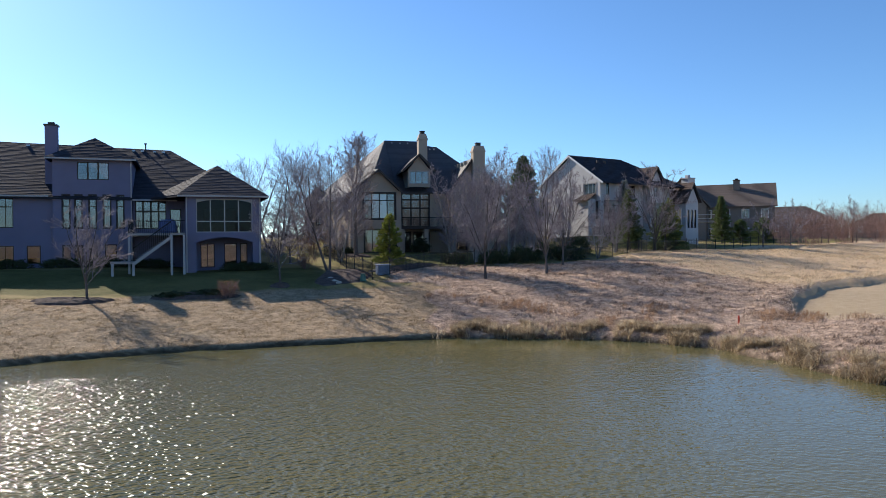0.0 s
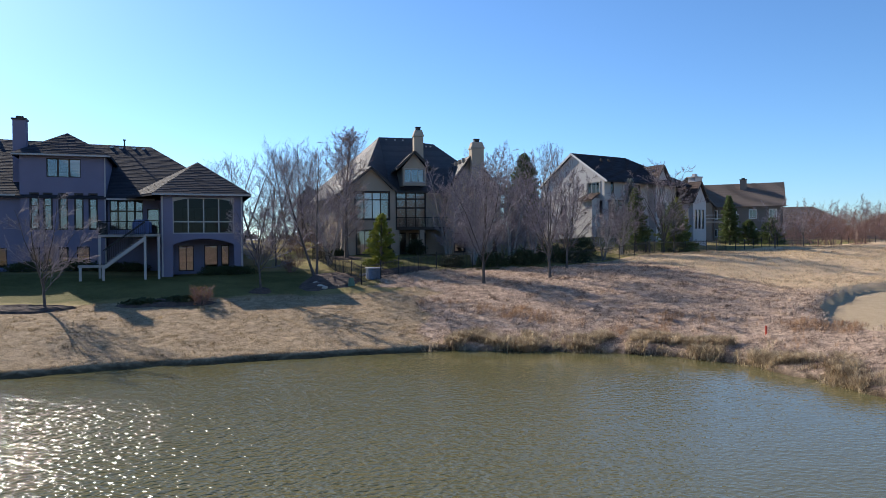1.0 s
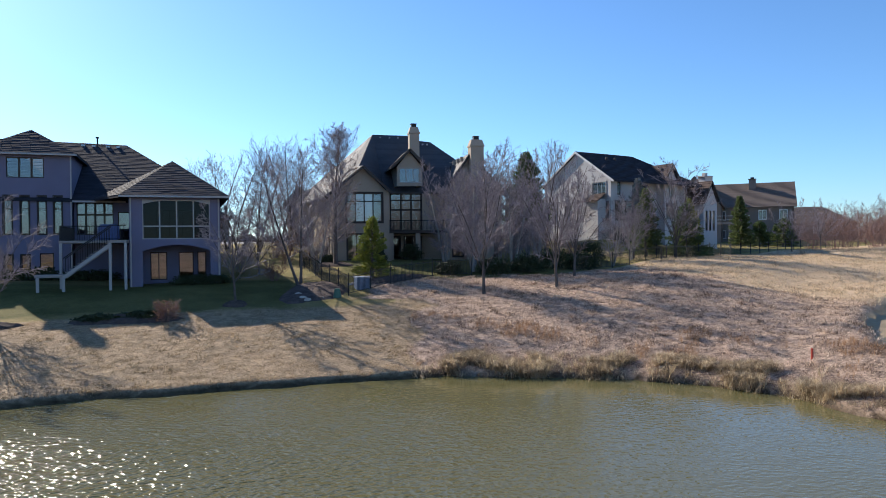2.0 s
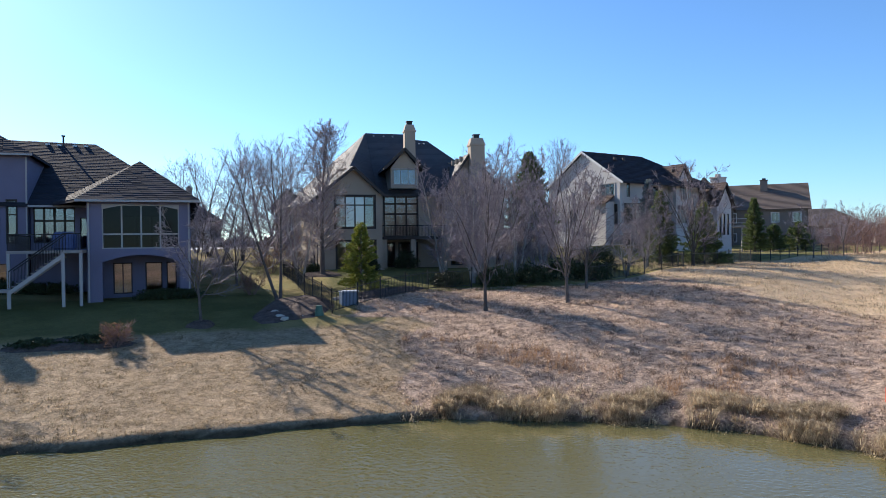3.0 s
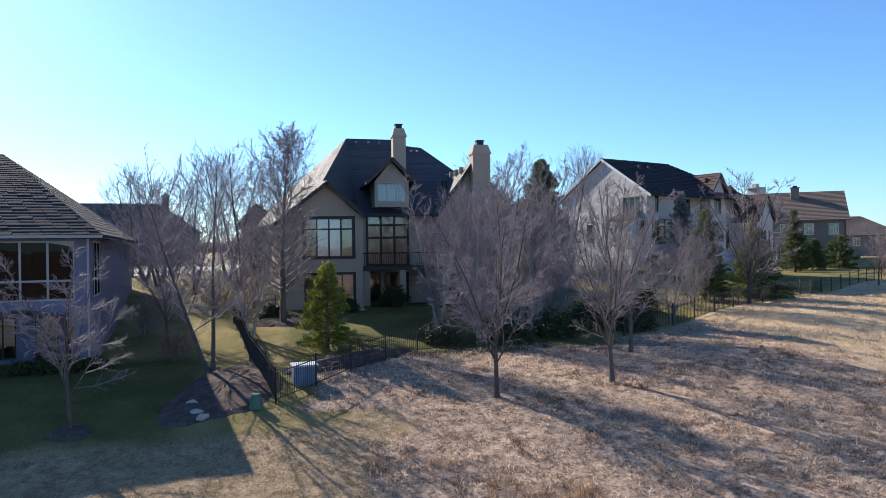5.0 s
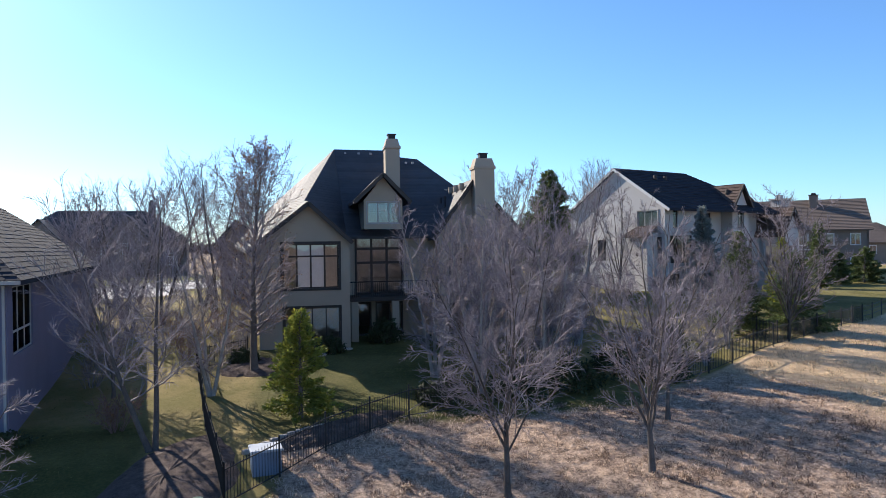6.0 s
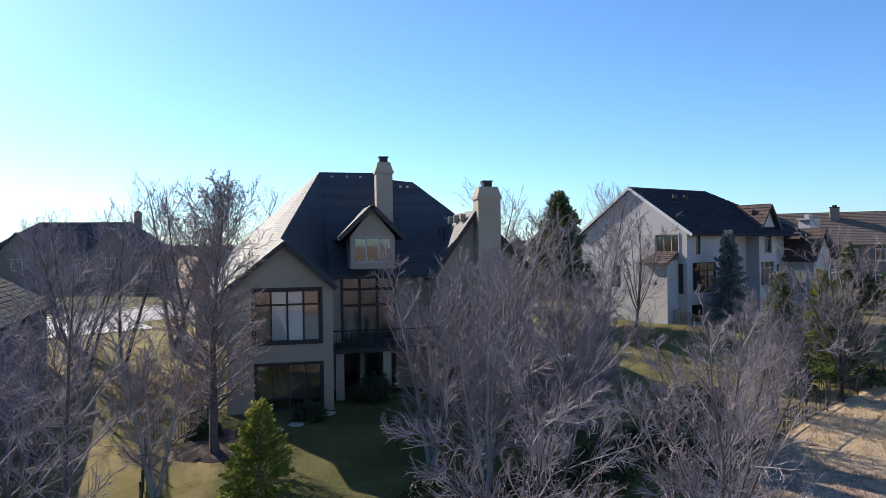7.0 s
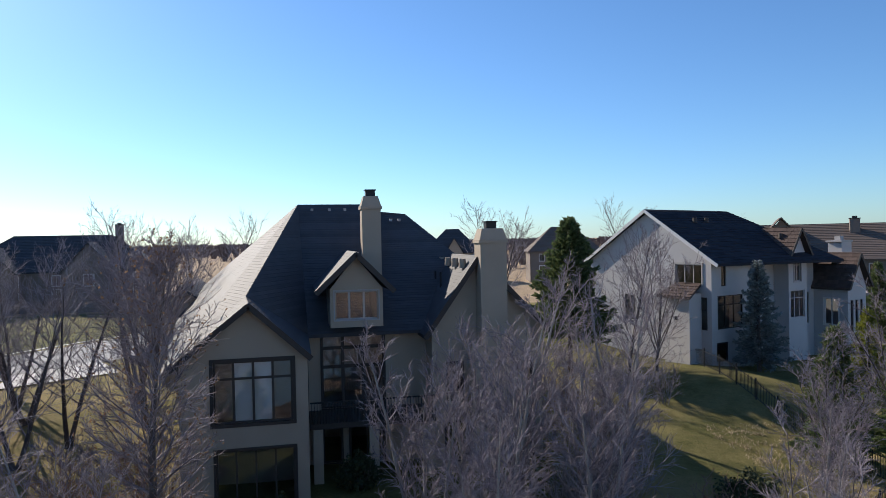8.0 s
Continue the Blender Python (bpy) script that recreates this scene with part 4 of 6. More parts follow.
NEEDLE_BLUE = mat("blue_spruce_needles", (0.09, 0.12, 0.12), 0.7, 0.3, vary=0.3, scale=1.5, fine=12, bump=0, island=1.0, tint=(0.36, 0.40, 0.39), thin=0.2)
LEAF_DRY = mat("dry_leaves", (0.22, 0.12, 0.07), 0.85, 0.2, vary=0.35, scale=2, fine=9, bump=0, island=1.0, tint=(0.36, 0.22, 0.12), thin=0.4)
LEAF_HEDGE = mat("hedge_leaves", (0.03, 0.045, 0.018), 0.7, 0.3, vary=0.4, scale=2, fine=9, bump=0, island=1.0, tint=(0.06, 0.075, 0.03))


def mesh_arrays(name, co, faces, material, smooth=False):
    co, faces = np.asarray(co, np.float32), np.asarray(faces, np.int32)
    me = bpy.data.meshes.new(name)
    k = faces.shape[1]
    me.vertices.add(len(co))
    me.vertices.foreach_set("co", co.ravel())
    me.loops.add(faces.size)
    me.loops.foreach_set("vertex_index", faces.ravel())
    me.polygons.add(len(faces))
    me.polygons.foreach_set("loop_start", np.arange(0, faces.size, k, dtype=np.int32))
    me.update(calc_edges=True)
    if smooth:
        me.shade_smooth()
    me.materials.append(material)
    return me


def tubes(segs, sides=3):
    """Tapered tubes for segments (p, q, r, s)."""
    a = np.array([[*p, *q, r, s] for p, q, r, s in segs], float)
    p, q, r, s = a[:, 0:3], a[:, 3:6], a[:, 6:7], a[:, 7:8]
    d = q - p
    d /= np.maximum(np.linalg.norm(d, axis=1, keepdims=True), 1e-6)
    ref = np.where(np.abs(d[:, 2:3]) < 0.9, np.array([[0, 0, 1.0]]), np.array([[1.0, 0, 0]]))
    u = np.cross(d, ref)
    u /= np.linalg.norm(u, axis=1, keepdims=True)
    v = np.cross(d, u)
    rings = []
    for c, rad in ((p, r), (q, s)):
        for k in range(sides):
            t = 2 * math.pi * k / sides
            rings.append(c + rad * (math.cos(t) * u + math.sin(t) * v))
    co = np.stack(rings, 1).reshape(-1, 3)
    n = len(a)
    base = (np.arange(n) * 2 * sides)[:, None, None]
    f = np.array([[k, (k + 1) % sides, sides + (k + 1) % sides, sides + k] for k in range(sides)])[None]
    return co, (base + f).reshape(-1, 4)


def chain(runs, sides):
    """One closed skin for each run of joined segments."""
    co, fa = [], []
    for run in runs:
        pts = [(run[0][0], run[0][2])] + [(s[1], s[3]) for s in run]
        base = len(co)
        for i, (p, r) in enumerate(pts):
            d = (pts[min(i + 1, len(pts) - 1)][0] - pts[max(i - 1, 0)][0]).normalized()
            u = d.cross(Vector((0, 1, 0.02))).normalized()
            v = d.cross(u)
            co += [p + (u * math.cos(6.28319 * k / sides) + v * math.sin(6.28319 * k / sides)) * r for k in range(sides)]
        for i in range(len(pts) - 1):
            for k in range(sides):
                a, b = base + i * sides + k, base + i * sides + (k + 1) % sides
                fa.append((a, b, b + sides, a + sides))
    return np.array(co), np.array(fa)


def limb(rng, p, d, length, r0, r1, n, wiggle, lift):
    """A wavering branch: its segments."""
    out = []
    p, d = Vector(p), Vector(d).normalized()
    for i in range(n):
        d = (d + Vector((rng.gauss(0, wiggle), rng.gauss(0, wiggle), rng.gauss(0, wiggle) + lift))).normalized()
        q = p + d * (length / n)
        out.append((p.copy(), q.copy(), r0 + (r1 - r0) * i / n, r0 + (r1 - r0) * (i + 1) / n))
        p = q
    return out


def side(rng, d, angle):
    """A direction that leaves d by that angle, to a random side."""
    d = Vector(d).normalized()
    u = d.orthogonal().normalized()
    u.rotate(Matrix.Rotation(rng.uniform(0, 6.283), 3, d))
    return (d * math.cos(angle) + u * math.sin(angle)).normalized()


def along(segs, f):
    i = min(int(f * len(segs)), len(segs) - 1)
    p, q, r, s = segs[i]
    g = f * len(segs) - i
    return p.lerp(q, g), (q - p).normalized(), r + (s - r) * g


def ramify(rng, segs, length, out, subs, twigs, lift=0.05, thick=1.0):
    for k in range(subs):
        f = 0.22 + 0.78 * (k + rng.random()) / subs
        p, d, r = along(segs, min(f, 0.999))
        ln = length * rng.uniform(0.3, 0.6) * (1.2 - 0.6 * f)
        s = limb(rng, p, side(rng, d, rng.uniform(0.5, 0.95)), ln, max(r * 0.55, 0.011) * thick, 0.008 * thick, 3, 0.12, lift)
        out += s
        for j in range(twigs):
            p2, d2, r2 = along(s, min(0.2 + 0.8 * (j + rng.random()) / twigs, 0.999))
            out += limb(rng, p2, side(rng, d2, rng.uniform(0.4, 0.9)), max(0.18, ln * rng.uniform(0.25, 0.55)), 0.0085 * thick, 0.0055 * thick, 1, 0.14, lift)


def bough(rng, p, d, length, r, out, subs, twigs, droop=0.0, thick=1.0):
    """A branch with side branches and straight fine twigs, added to out."""
    s = limb(rng, p, d, length, max(r, 0.017), 0.0095 * thick, 5, 0.085, 0.05 - droop)
    out += s
    for k in range(subs):
        f = 0.12 + 0.87 * (k + rng.random()) / subs
        p2, d2, r2 = along(s, min(f, 0.999))
        ln = max(0.3, length * rng.uniform(0.3, 0.5) * (1.15 - 0.75 * f))
        s2 = limb(rng, p2, side(rng, d2, rng.uniform(0.5, 0.9)), ln, max(min(r2 * 0.6, 0.014), 0.0095) * thick, 0.0062 * thick, 2, 0.07, 0.07 - droop)
        out += s2
        for j in range(twigs):
            p3, d3, r3 = along(s2, min(0.1 + 0.9 * (j + rng.random()) / twigs, 0.999))
            out += limb(rng, p3, side(rng, d3, rng.uniform(0.4, 0.8)), max(0.16, ln * rng.uniform(0.35, 0.7)), 0.0072 * thick, 0.0045 * thick, 1, 0.1, 0.06 - droop)


def fan(rng, height, radius, clear, forks, r, crown, trunk, subs, twigs, droop, thick, base):
    """A short trunk that divides into rising leaders, each hung with branches."""
    split = clear * height
    stem = limb(rng, base, (0, 0, 1), split * 1.6, r, r * 0.62, 5, 0.03, 0.02)
    trunk.append([(stem[0][0] - Vector((0, 0, 0.15)), stem[0][0] + Vector((0, 0, 0.1)), r * 1.6, r * 1.15), (stem[0][0] + Vector((0, 0, 0.1)), stem[0][1], r * 1.15, stem[0][3]), *stem[1:]])
    for i in range(forks):
        g = (i + 0.5 * rng.random()) / forks
        p, d, rr = along(stem, min(0.55 + 0.449 * g, 0.999))
        t = 2.4 * i + rng.uniform(-0.3, 0.3)
        tilt = (0.95 - 0.85 * g) * rng.uniform(0.85, 1.1)
        reach = radius * math.sin(min(tilt * 1.35, 1.5)) * 0.8
        top = Vector((reach * math.cos(t), reach * math.sin(t), (height - split) * (0.55 + 0.42 * math.cos(tilt) ** 2) * rng.uniform(0.88, 1.0)))
        ln = top.length
        lead = limb(rng, p, (top.x * 1.25, top.y * 1.25, top.z * 0.85), ln, rr * rng.uniform(0.42, 0.6), 0.009, 8, 0.07, 0.035)
        trunk.append(lead)
        n = 9
        for k in range(n):
            f = 0.1 + 0.88 * (k + rng.random()) / n
            q, dq, rq = along(lead, min(f, 0.999))
            out_ = Vector((math.cos(t), math.sin(t), 0)) * 0.35
            bough(rng, q, side(rng, dq, rng.uniform(0.55, 1.1)) + out_ * (1 - g), max(0.5, radius * 0.74 * (1.05 - 0.72 * f) * rng.uniform(0.5, 1.3)), max(rq * 0.5, 0.012), crown, subs, twigs, droop * (1 - f), thick)


def bare_tree(seed, x, y, height, radius, clear=0.22, limbs=32, stems=1, lean=(0, 0), trunk_r=None, label="", leaves=0, bark=None, twig=None, subs=9, twigs=6, steep=1.0, thick=1.0, forks=0, droop=0.0):
    """A leafless tree: trunk, limbs, branches, twigs; with forks the trunk divides into that many leaders."""
    rng = random.Random(seed)
    th = empty("tree", pose(x, y, gz(x, y) - 0.05), label or "leafless deciduous tree with grey bark", "tree", "leafless trees")
    trunk, crown = [], []
    r = trunk_r or height * 0.011 + 0.02
    if forks:
        fan(rng, height, radius, clear, forks, r, crown, trunk, subs, twigs, droop, thick, (0, 0, 0))
        stems = 0
    for k in range(stems):
        t = 6.283 * k / stems + rng.random()
        spread = 0.0 if stems == 1 else 0.22
        d0 = Vector((lean[0] + spread * math.cos(t), lean[1] + spread * math.sin(t), 1))
        hh = height * (1 if k == 0 else rng.uniform(0.72, 0.92))
        main = limb(rng, (0.12 * math.cos(t) * (stems > 1), 0.12 * math.sin(t) * (stems > 1), 0), d0, hh, r, 0.010, 12, 0.03, 0.02)
        foot = main[0][0]
        trunk.append([(foot - Vector((0, 0, 0.15)), foot + Vector((0, 0, 0.12)), r * 1.7, r * 1.15), (foot + Vector((0, 0, 0.12)), main[0][1], r * 1.15, main[0][3]), *main[1:]])
        n = max(12, limbs // stems)
        for i in range(n):
            g = (i + rng.random()) / n
            f = clear + (0.97 - clear) * g ** 1.1
            p, d, rr = along(main, f)
            prof = math.sqrt(max(0.05, 1 - (1.9 * g - 0.75) ** 2)) if g > 0.35 else 0.75 + 0.7 * g
            ang = (1.05 - 0.55 * g) * steep
            ln = radius * min(prof, 1.0) * rng.uniform(0.75, 1.15) / max(math.sin(ang), 0.45) * 0.85
            ln = min(ln, (height * 1.02 - p.z) / max(math.cos(ang), 0.5) * 0.9 + 0.35)
            t2 = 2.4 * i + rng.uniform(-0.4, 0.4)
            dd = Vector((math.sin(ang) * math.cos(t2), math.sin(ang) * math.sin(t2), math.cos(ang)))
            bough(rng, p, dd, ln, max(0.014, rr * 0.42), crown, subs, twigs, droop, thick)
    co, fa = chain(trunk, 7)
    ob = new("trunk", mesh_arrays("trunk", co, fa, bark or BARK, True))
    ob.parent = th
    co, fa = tubes(crown, 3)
    ob = new("crown", mesh_arrays("crown", co, fa, twig or TWIG))
    ob.parent = th
    if leaves:
        tips = [s[1] for s in crown if s[3] < 0.0056 * thick]
        pts = np.array([rng.choice(tips) for _ in range(leaves)])
        ob = new("leaves", leaf_cloud("leaves", pts, rng, 0.05, LEAF_DRY))
        ob.parent = th
        tagged(ob, "last dry brown leaves")
    return th


def leaf_cloud(name, pts, rng, size, material):
    """A small two-sided leaf at each point, turned at random."""
    g = np.random.RandomState(rng.randint(0, 99999))
    n = len(pts)
    a = g.normal(size=(n, 3))
    a /= np.linalg.norm(a, axis=1, keepdims=True)
    b = np.cross(a, g.normal(size=(n, 3)))
    b /= np.linalg.norm(b, axis=1, keepdims=True)
    s = size * g.uniform(0.6, 1.4, (n, 1))
    co = np.stack([pts - a * s, pts + b * s * 0.55, pts + a * s, pts - b * s * 0.55], 1).reshape(-1, 3)
    return mesh_arrays(name, co, np.arange(4 * n).reshape(-1, 4), material)


def conifer(seed, x, y, height, radius, material, label, bottom=0.06, tight=1.0, name="conifer", spray=0.17):
    """A conifer: trunk, whorled boughs, needle sprays."""
    rng = random.Random(seed)
    th = empty(name, pose(x, y, gz(x, y) - 0.05), label, "conifer", "conifers")
    main = limb(rng, (0, 0, 0), (0, 0, 1), height, 0.05 + height * 0.014, 0.01, 8, 0.012, 0.0)
    co, fa = chain([main], 8)
    ob = new("trunk", mesh_arrays("trunk", co, fa, BARK, True))
    ob.parent = th
    boughs, pts, dirs = [], [], []
    n = int(height * 22 * tight)
    for i in range(n):
        f = bottom + (0.985 - bottom) * (i + rng.random()) / n
        p, d, r = along(main, f)
        ln = radius * (1 - f) ** 0.8 * rng.uniform(0.6, 1.12) + 0.1
        t = 2.4 * i + rng.uniform(-0.5, 0.5)
        up = -0.12 + 0.75 * f
        s = limb(rng, p, (math.cos(t), math.sin(t), up), ln, 0.018, 0.006, 4, 0.06, 0.03)
        boughs += s
        m = max(6, int(ln * 34))
        for k in range(m):
            g = 0.12 + 0.88 * (k + rng.random()) / m
            q, dq, _ = along(s, min(g, 0.999))
            dn = side(rng, dq, rng.uniform(0.3, 1.0))
            w = 0.22 * ln * (1.1 - g)
            q2 = q + dn * rng.uniform(0, w)
            pts.append(q2), dirs.append((dn + dq * 0.6 + Vector((0, 0, rng.uniform(-0.3, 0.15)))).normalized())
    co, fa = tubes(boughs, 3)
    ob = new("bough", mesh_arrays("bough", co, fa, BARK))
    ob.parent = th
    tagged(ob, kind="stuff")
    g = np.random.RandomState(seed)
    p, d = np.array(pts), np.array(dirs)
    k = len(p)
    co, fa = [], []
    quads = []
    for rep in range(3):
        u = np.cross(d, g.normal(size=(k, 3)))
        u /= np.linalg.norm(u, axis=1, keepdims=True)
        ln = spray * g.uniform(0.6, 1.3, (k, 1))
        off = g.normal(size=(k, 3)) * 0.035
        tip = d + u * g.uniform(-0.5, 0.5, (k, 1))
        quads.append(np.stack([p + off - u * ln * 0.14, p + off + tip * ln * 0.5 - u * ln * 0.2, p + off + tip * ln, p + off + tip * ln * 0.5 + u * ln * 0.2], 1))
    co = np.concatenate(quads).reshape(-1, 3)
    ob = new("needles", mesh_arrays("needles", co, np.arange(len(co)).reshape(-1, 4), material))
    ob.parent = th
    return th


def bare_shrub(seed, x, y, height, radius, label, twig=None, stems=22, dry=0, name="shrub"):
    """A leafless shrub of many stems."""
    rng = random.Random(seed)
    th = empty(name, pose(x, y, gz(x, y) - 0.05), label, "shrub", "shrubs")
    segs = []
    for i in range(stems):
        t = rng.uniform(0, 6.283)
        a = rng.uniform(0.05, 1.0) ** 0.7
        d = Vector((math.cos(t) * a * radius / height * 1.2, math.sin(t) * a * radius / height * 1.2, 1))
        ln = height * rng.uniform(0.6, 1.05)
        s = limb(rng, (0.25 * radius * math.cos(t) * a, 0.25 * radius * math.sin(t) * a, 0), d, ln, 0.018, 0.006, 6, 0.09, 0.0)
        segs += s
        ramify(rng, s, ln * 0.7, segs, 6, 4)
    co, fa = tubes(segs, 3)
    ob = new("branchwork", mesh_arrays("branchwork", co, fa, twig or TWIG))
    ob.parent = th
    if dry:
        tips = [s[1] for s in segs if s[3] < 0.0065]
        ob = new("leaves", leaf_cloud("leaves", np.array([rng.choice(tips) for _ in range(dry)]), rng, 0.045, LEAF_DRY))
        ob.parent = th
    return th


def leafy_shrub(seed, x, y, rx, ry, height, material, label, turn=0.0, n=2600, name="shrub"):
    """A dense evergreen shrub: twigs and a cloud of small leaves with a lumpy outline."""
    rng = random.Random(seed)
    th = empty(name, pose(x, y, gz(x, y) - 0.03, 0, 0, turn), label, "shrub", "shrubs")
    segs = []
    for i in range(26):
        t, a = rng.uniform(0, 6.283), math.sqrt(rng.random())
        segs += limb(rng, (rx * 0.5 * a * math.cos(t), ry * 0.5 * a * math.sin(t), 0), (0.5 * math.cos(t), 0.5 * math.sin(t), 1), height * 0.85, 0.014, 0.005, 4, 0.12, 0)
    co, fa = tubes(segs, 3)
    ob = new("branchwork", mesh_arrays("branchwork", co, fa, BARK))
    ob.parent = th
    tagged(ob, kind="stuff")
    g = np.random.RandomState(seed)
    d = g.normal(size=(n, 3))
    d /= np.linalg.norm(d, axis=1, keepdims=True)
    d[:, 2] = np.abs(d[:, 2])
    lump = 0.82 + 0.2 * np.sin(d[:, 0] * 7 + seed) * np.cos(d[:, 1] * 6 + d[:, 2] * 5) + g.normal(size=n) * 0.06
    rad = lump * g.uniform(0.45, 1.0, n) ** 0.4
    p = np.column_stack([d[:, 0] * rx * rad, d[:, 1] * ry * rad, 0.05 + d[:, 2] ** 0.7 * height * rad])
    ob = new("leaves", leaf_cloud("leaves", p, rng, 0.075, material))
    ob.parent = th
    return th


# trees round the left house
bare_tree(11, -11.8, 45.3, 6.3, 2.5, 0.17, label="young leafless tree in a mulch bed on the lawn", forks=7, subs=8, twigs=5)
bare_tree(12, -0.6, 49.1, 5.7, 1.9, 0.26, label="young leafless tree on the lawn beside the grey house", forks=6, subs=8, twigs=5)
bare_tree(13, 0.1, 63.4, 6.6, 3.0, 0.16, label="spreading leafless tree between two houses", forks=9, subs=9, twigs=6, droop=0.06)
bare_tree(14, 3.0, 56.1, 9.0, 3.1, 0.24, 44, 2, lean=(-0.16, 0.02), label="tall forked leafless tree leaning over the lawn", subs=9, twigs=6, thick=1.1, trunk_r=0.11)
bare_tree(15, 6.1, 65.4, 11.3, 2.6, 0.16, 74, label="tall slender tree with a few dry brown leaves", leaves=2800, lean=(-0.1, 0), subs=10, twigs=7, trunk_r=0.2, thick=1.25)
# meadow trees
bare_tree(16, 14.2, 50.0, 8.1, 3.5, 0.18, label="leafless tree with spreading branches at the meadow's edge", subs=9, twigs=6, forks=9, droop=0.1)
bare_tree(17, 19.1, 50.2, 8.2, 3.1, 0.17, label="leafless tree with upswept branches at the meadow's edge", subs=8, twigs=6, forks=9)
bare_tree(18, 22.1, 54.4, 7.3, 2.6, 0.2, label="leafless tree with upswept branches behind another", forks=8, subs=8, twigs=5)
bare_tree(19, 33.0, 66.5, 6.6, 2.5, 0.2, label="small leafless tree by the iron fence", forks=7, subs=7, twigs=5)
bare_tree(20, 37.5, 66.9, 9.4, 3.4, 0.12, label="leafless tree with fanned pale branches by the fence", forks=11, subs=8, twigs=6)
tangle = bare_tree(21, 17.0, 63.0, 9.8, 2.4, 0.14, 57, 3, label="leafless tree with tangled branches in front of the tan house", subs=8, twigs=6, bark=BIRCH, thick=1.35)
bare_tree(22, 24.5, 68.5, 11.0, 2.3, 0.22, 32, 2, lean=(0.1, 0), label="pale-barked leafless tree beside the tan house", bark=BIRCH, subs=7, twigs=6)
bare_tree(23, 27.5, 74.5, 10.5, 2.3, 0.2, 36, label="tall leafless tree between the tan and the white house", steep=0.8, subs=7, twigs=6)
bare_tree(24, 35.3, 85.0, 10.2, 2.9, 0.12, label="leafless tree beside the white gable wall", forks=9, subs=8, twigs=5)
for x, y, s, t in ((19.8, 61.5, 0.95, 70), (14.6, 62.5, 0.88, 140), (21.0, 64.0, 0.95, 300), (4.4, 62.0, 0.75, 180), (29.0, 62.5, 0.55, 20), (32.0, 65.0, 0.6, 95), (18.4, 66.0, 1.05, 330), (16.2, 60.0, 0.75, 250)):
    copy_thing(tangle, pose(x, y, gz(x, y) - 0.05, 0, 0, t) @ Matrix.Scale(s, 4))
# behind
far_tree = bare_tree(25, -3.9, 84.0, 10.6, 3.0, 0.16, 40, 2, label="tall leafless tree behind the houses", subs=7, twigs=5)
for i, (x, y, s, t) in enumerate(((-0.6, 80.0, 0.98, 40), (-2.2, 77.5, 0.9, 150), (2.6, 83.0, 1.08, 260), (-5.5, 87.5, 0.95, 330), (4.5, 94.0, 1.1, 15), (1.2, 87.0, 1.15, 120), (3.6, 90.5, 1.05, 200), (-7.5, 92.0, 0.9, 280), (26.5, 97.0, 1.2, 80), (29.0, 104.0, 1.0, 10),
                                  (47.0, 108.0, 1.15, 160), (62.0, 118.0, 1.1, 250), (70.0, 128.0, 1.2, 30), (10.0, 130.0, 0.9, 60), (-14.0, 150.0, 1.0, 100), (4.0, 160.0, 1.1, 180),
                                  (-32.0, 140.0, 1.0, 220), (-20.0, 124.0, 0.8, 300))):
    copy_thing(far_tree, pose(x, y, gz(x, y) - 0.05, 0, 0, t) @ Matrix.Scale(s, 4))
row_tree = bare_tree(26, 58.0, 77.0, 6.0, 2.5, 0.18, label="small leafless tree in a row by the fence", subs=6, twigs=5, forks=6)
for i, (x, y, s, t) in enumerate(((64.0, 79.5, 0.95, 70), (70.0, 84.0, 1.05, 140), (79.0, 90.0, 1.0, 20), (86.0, 93.0, 1.2, 210))):
    copy_thing(row_tree, pose(x, y, gz(x, y) - 0.05, 0, 0, t) @ Matrix.Scale(s, 4))
thicket = bare_shrub(31, 66.0, 83.5, 4.6, 3.0, "leafless reddish thicket by the rail fence", TWIG_RED, 40, name="thicket")
for i, (x, y, s, t) in enumerate(((69.5, 83.5, 1.1, 50), (74.0, 86.0, 1.2, 110), (78.0, 86.0, 1.05, 170), (83.0, 90.0, 1.15, 230), (88.0, 90.0, 1.2, 290), (95.0, 95.0, 1.3, 20), (101.0, 96.0, 1.2, 100),
                                  (92.0, 104.0, 1.4, 60), (104.0, 108.0, 1.4, 190))):
    copy_thing(thicket, pose(x, y, gz(x, y) - 0.05, 0, 0, t) @ Matrix.Scale(s, 4))

# conifers
conifer(41, 8.2, 58.2, 4.3, 1.6, NEEDLE_LIGHT, "young bright green pine on the fenced lawn", tight=1.3)
conifer(42, 30.4, 88.5, 11.2, 4.1, NEEDLE, "tall green spruce between two houses", 0.22, tight=0.9, spray=0.27)
conifer(43, 35.8, 69.5, 6.6, 2.1, NEEDLE, "dark green spruce by the white house", tight=1.0, spray=0.2)
conifer(45, 40.5, 70.0, 5.2, 2.4, NEEDLE, "broad dark spruce by the fence", tight=1.2, spray=0.2)
conifer(46, 43.3, 84.9, 8.0, 2.1, NEEDLE_BLUE, "blue spruce standing against the white house", spray=0.22)
conifer(47, 45.5, 77.5, 5.6, 1.7, NEEDLE_LIGHT, "green spruce below the white house", spray=0.22)
conifer(48, 66.5, 98.0, 7.6, 2.2, NEEDLE, "dark spruce beside the brown-roofed house", spray=0.24)
conifer(49, 79.0, 105.0, 4.4, 3.0, NEEDLE, "dark spruce in front of the brown-roofed house", spray=0.24)
conifer(50, 74.0, 104.0, 4.0, 2.6, NEEDLE, "dark spruce in front of the brown-roofed house", spray=0.24)

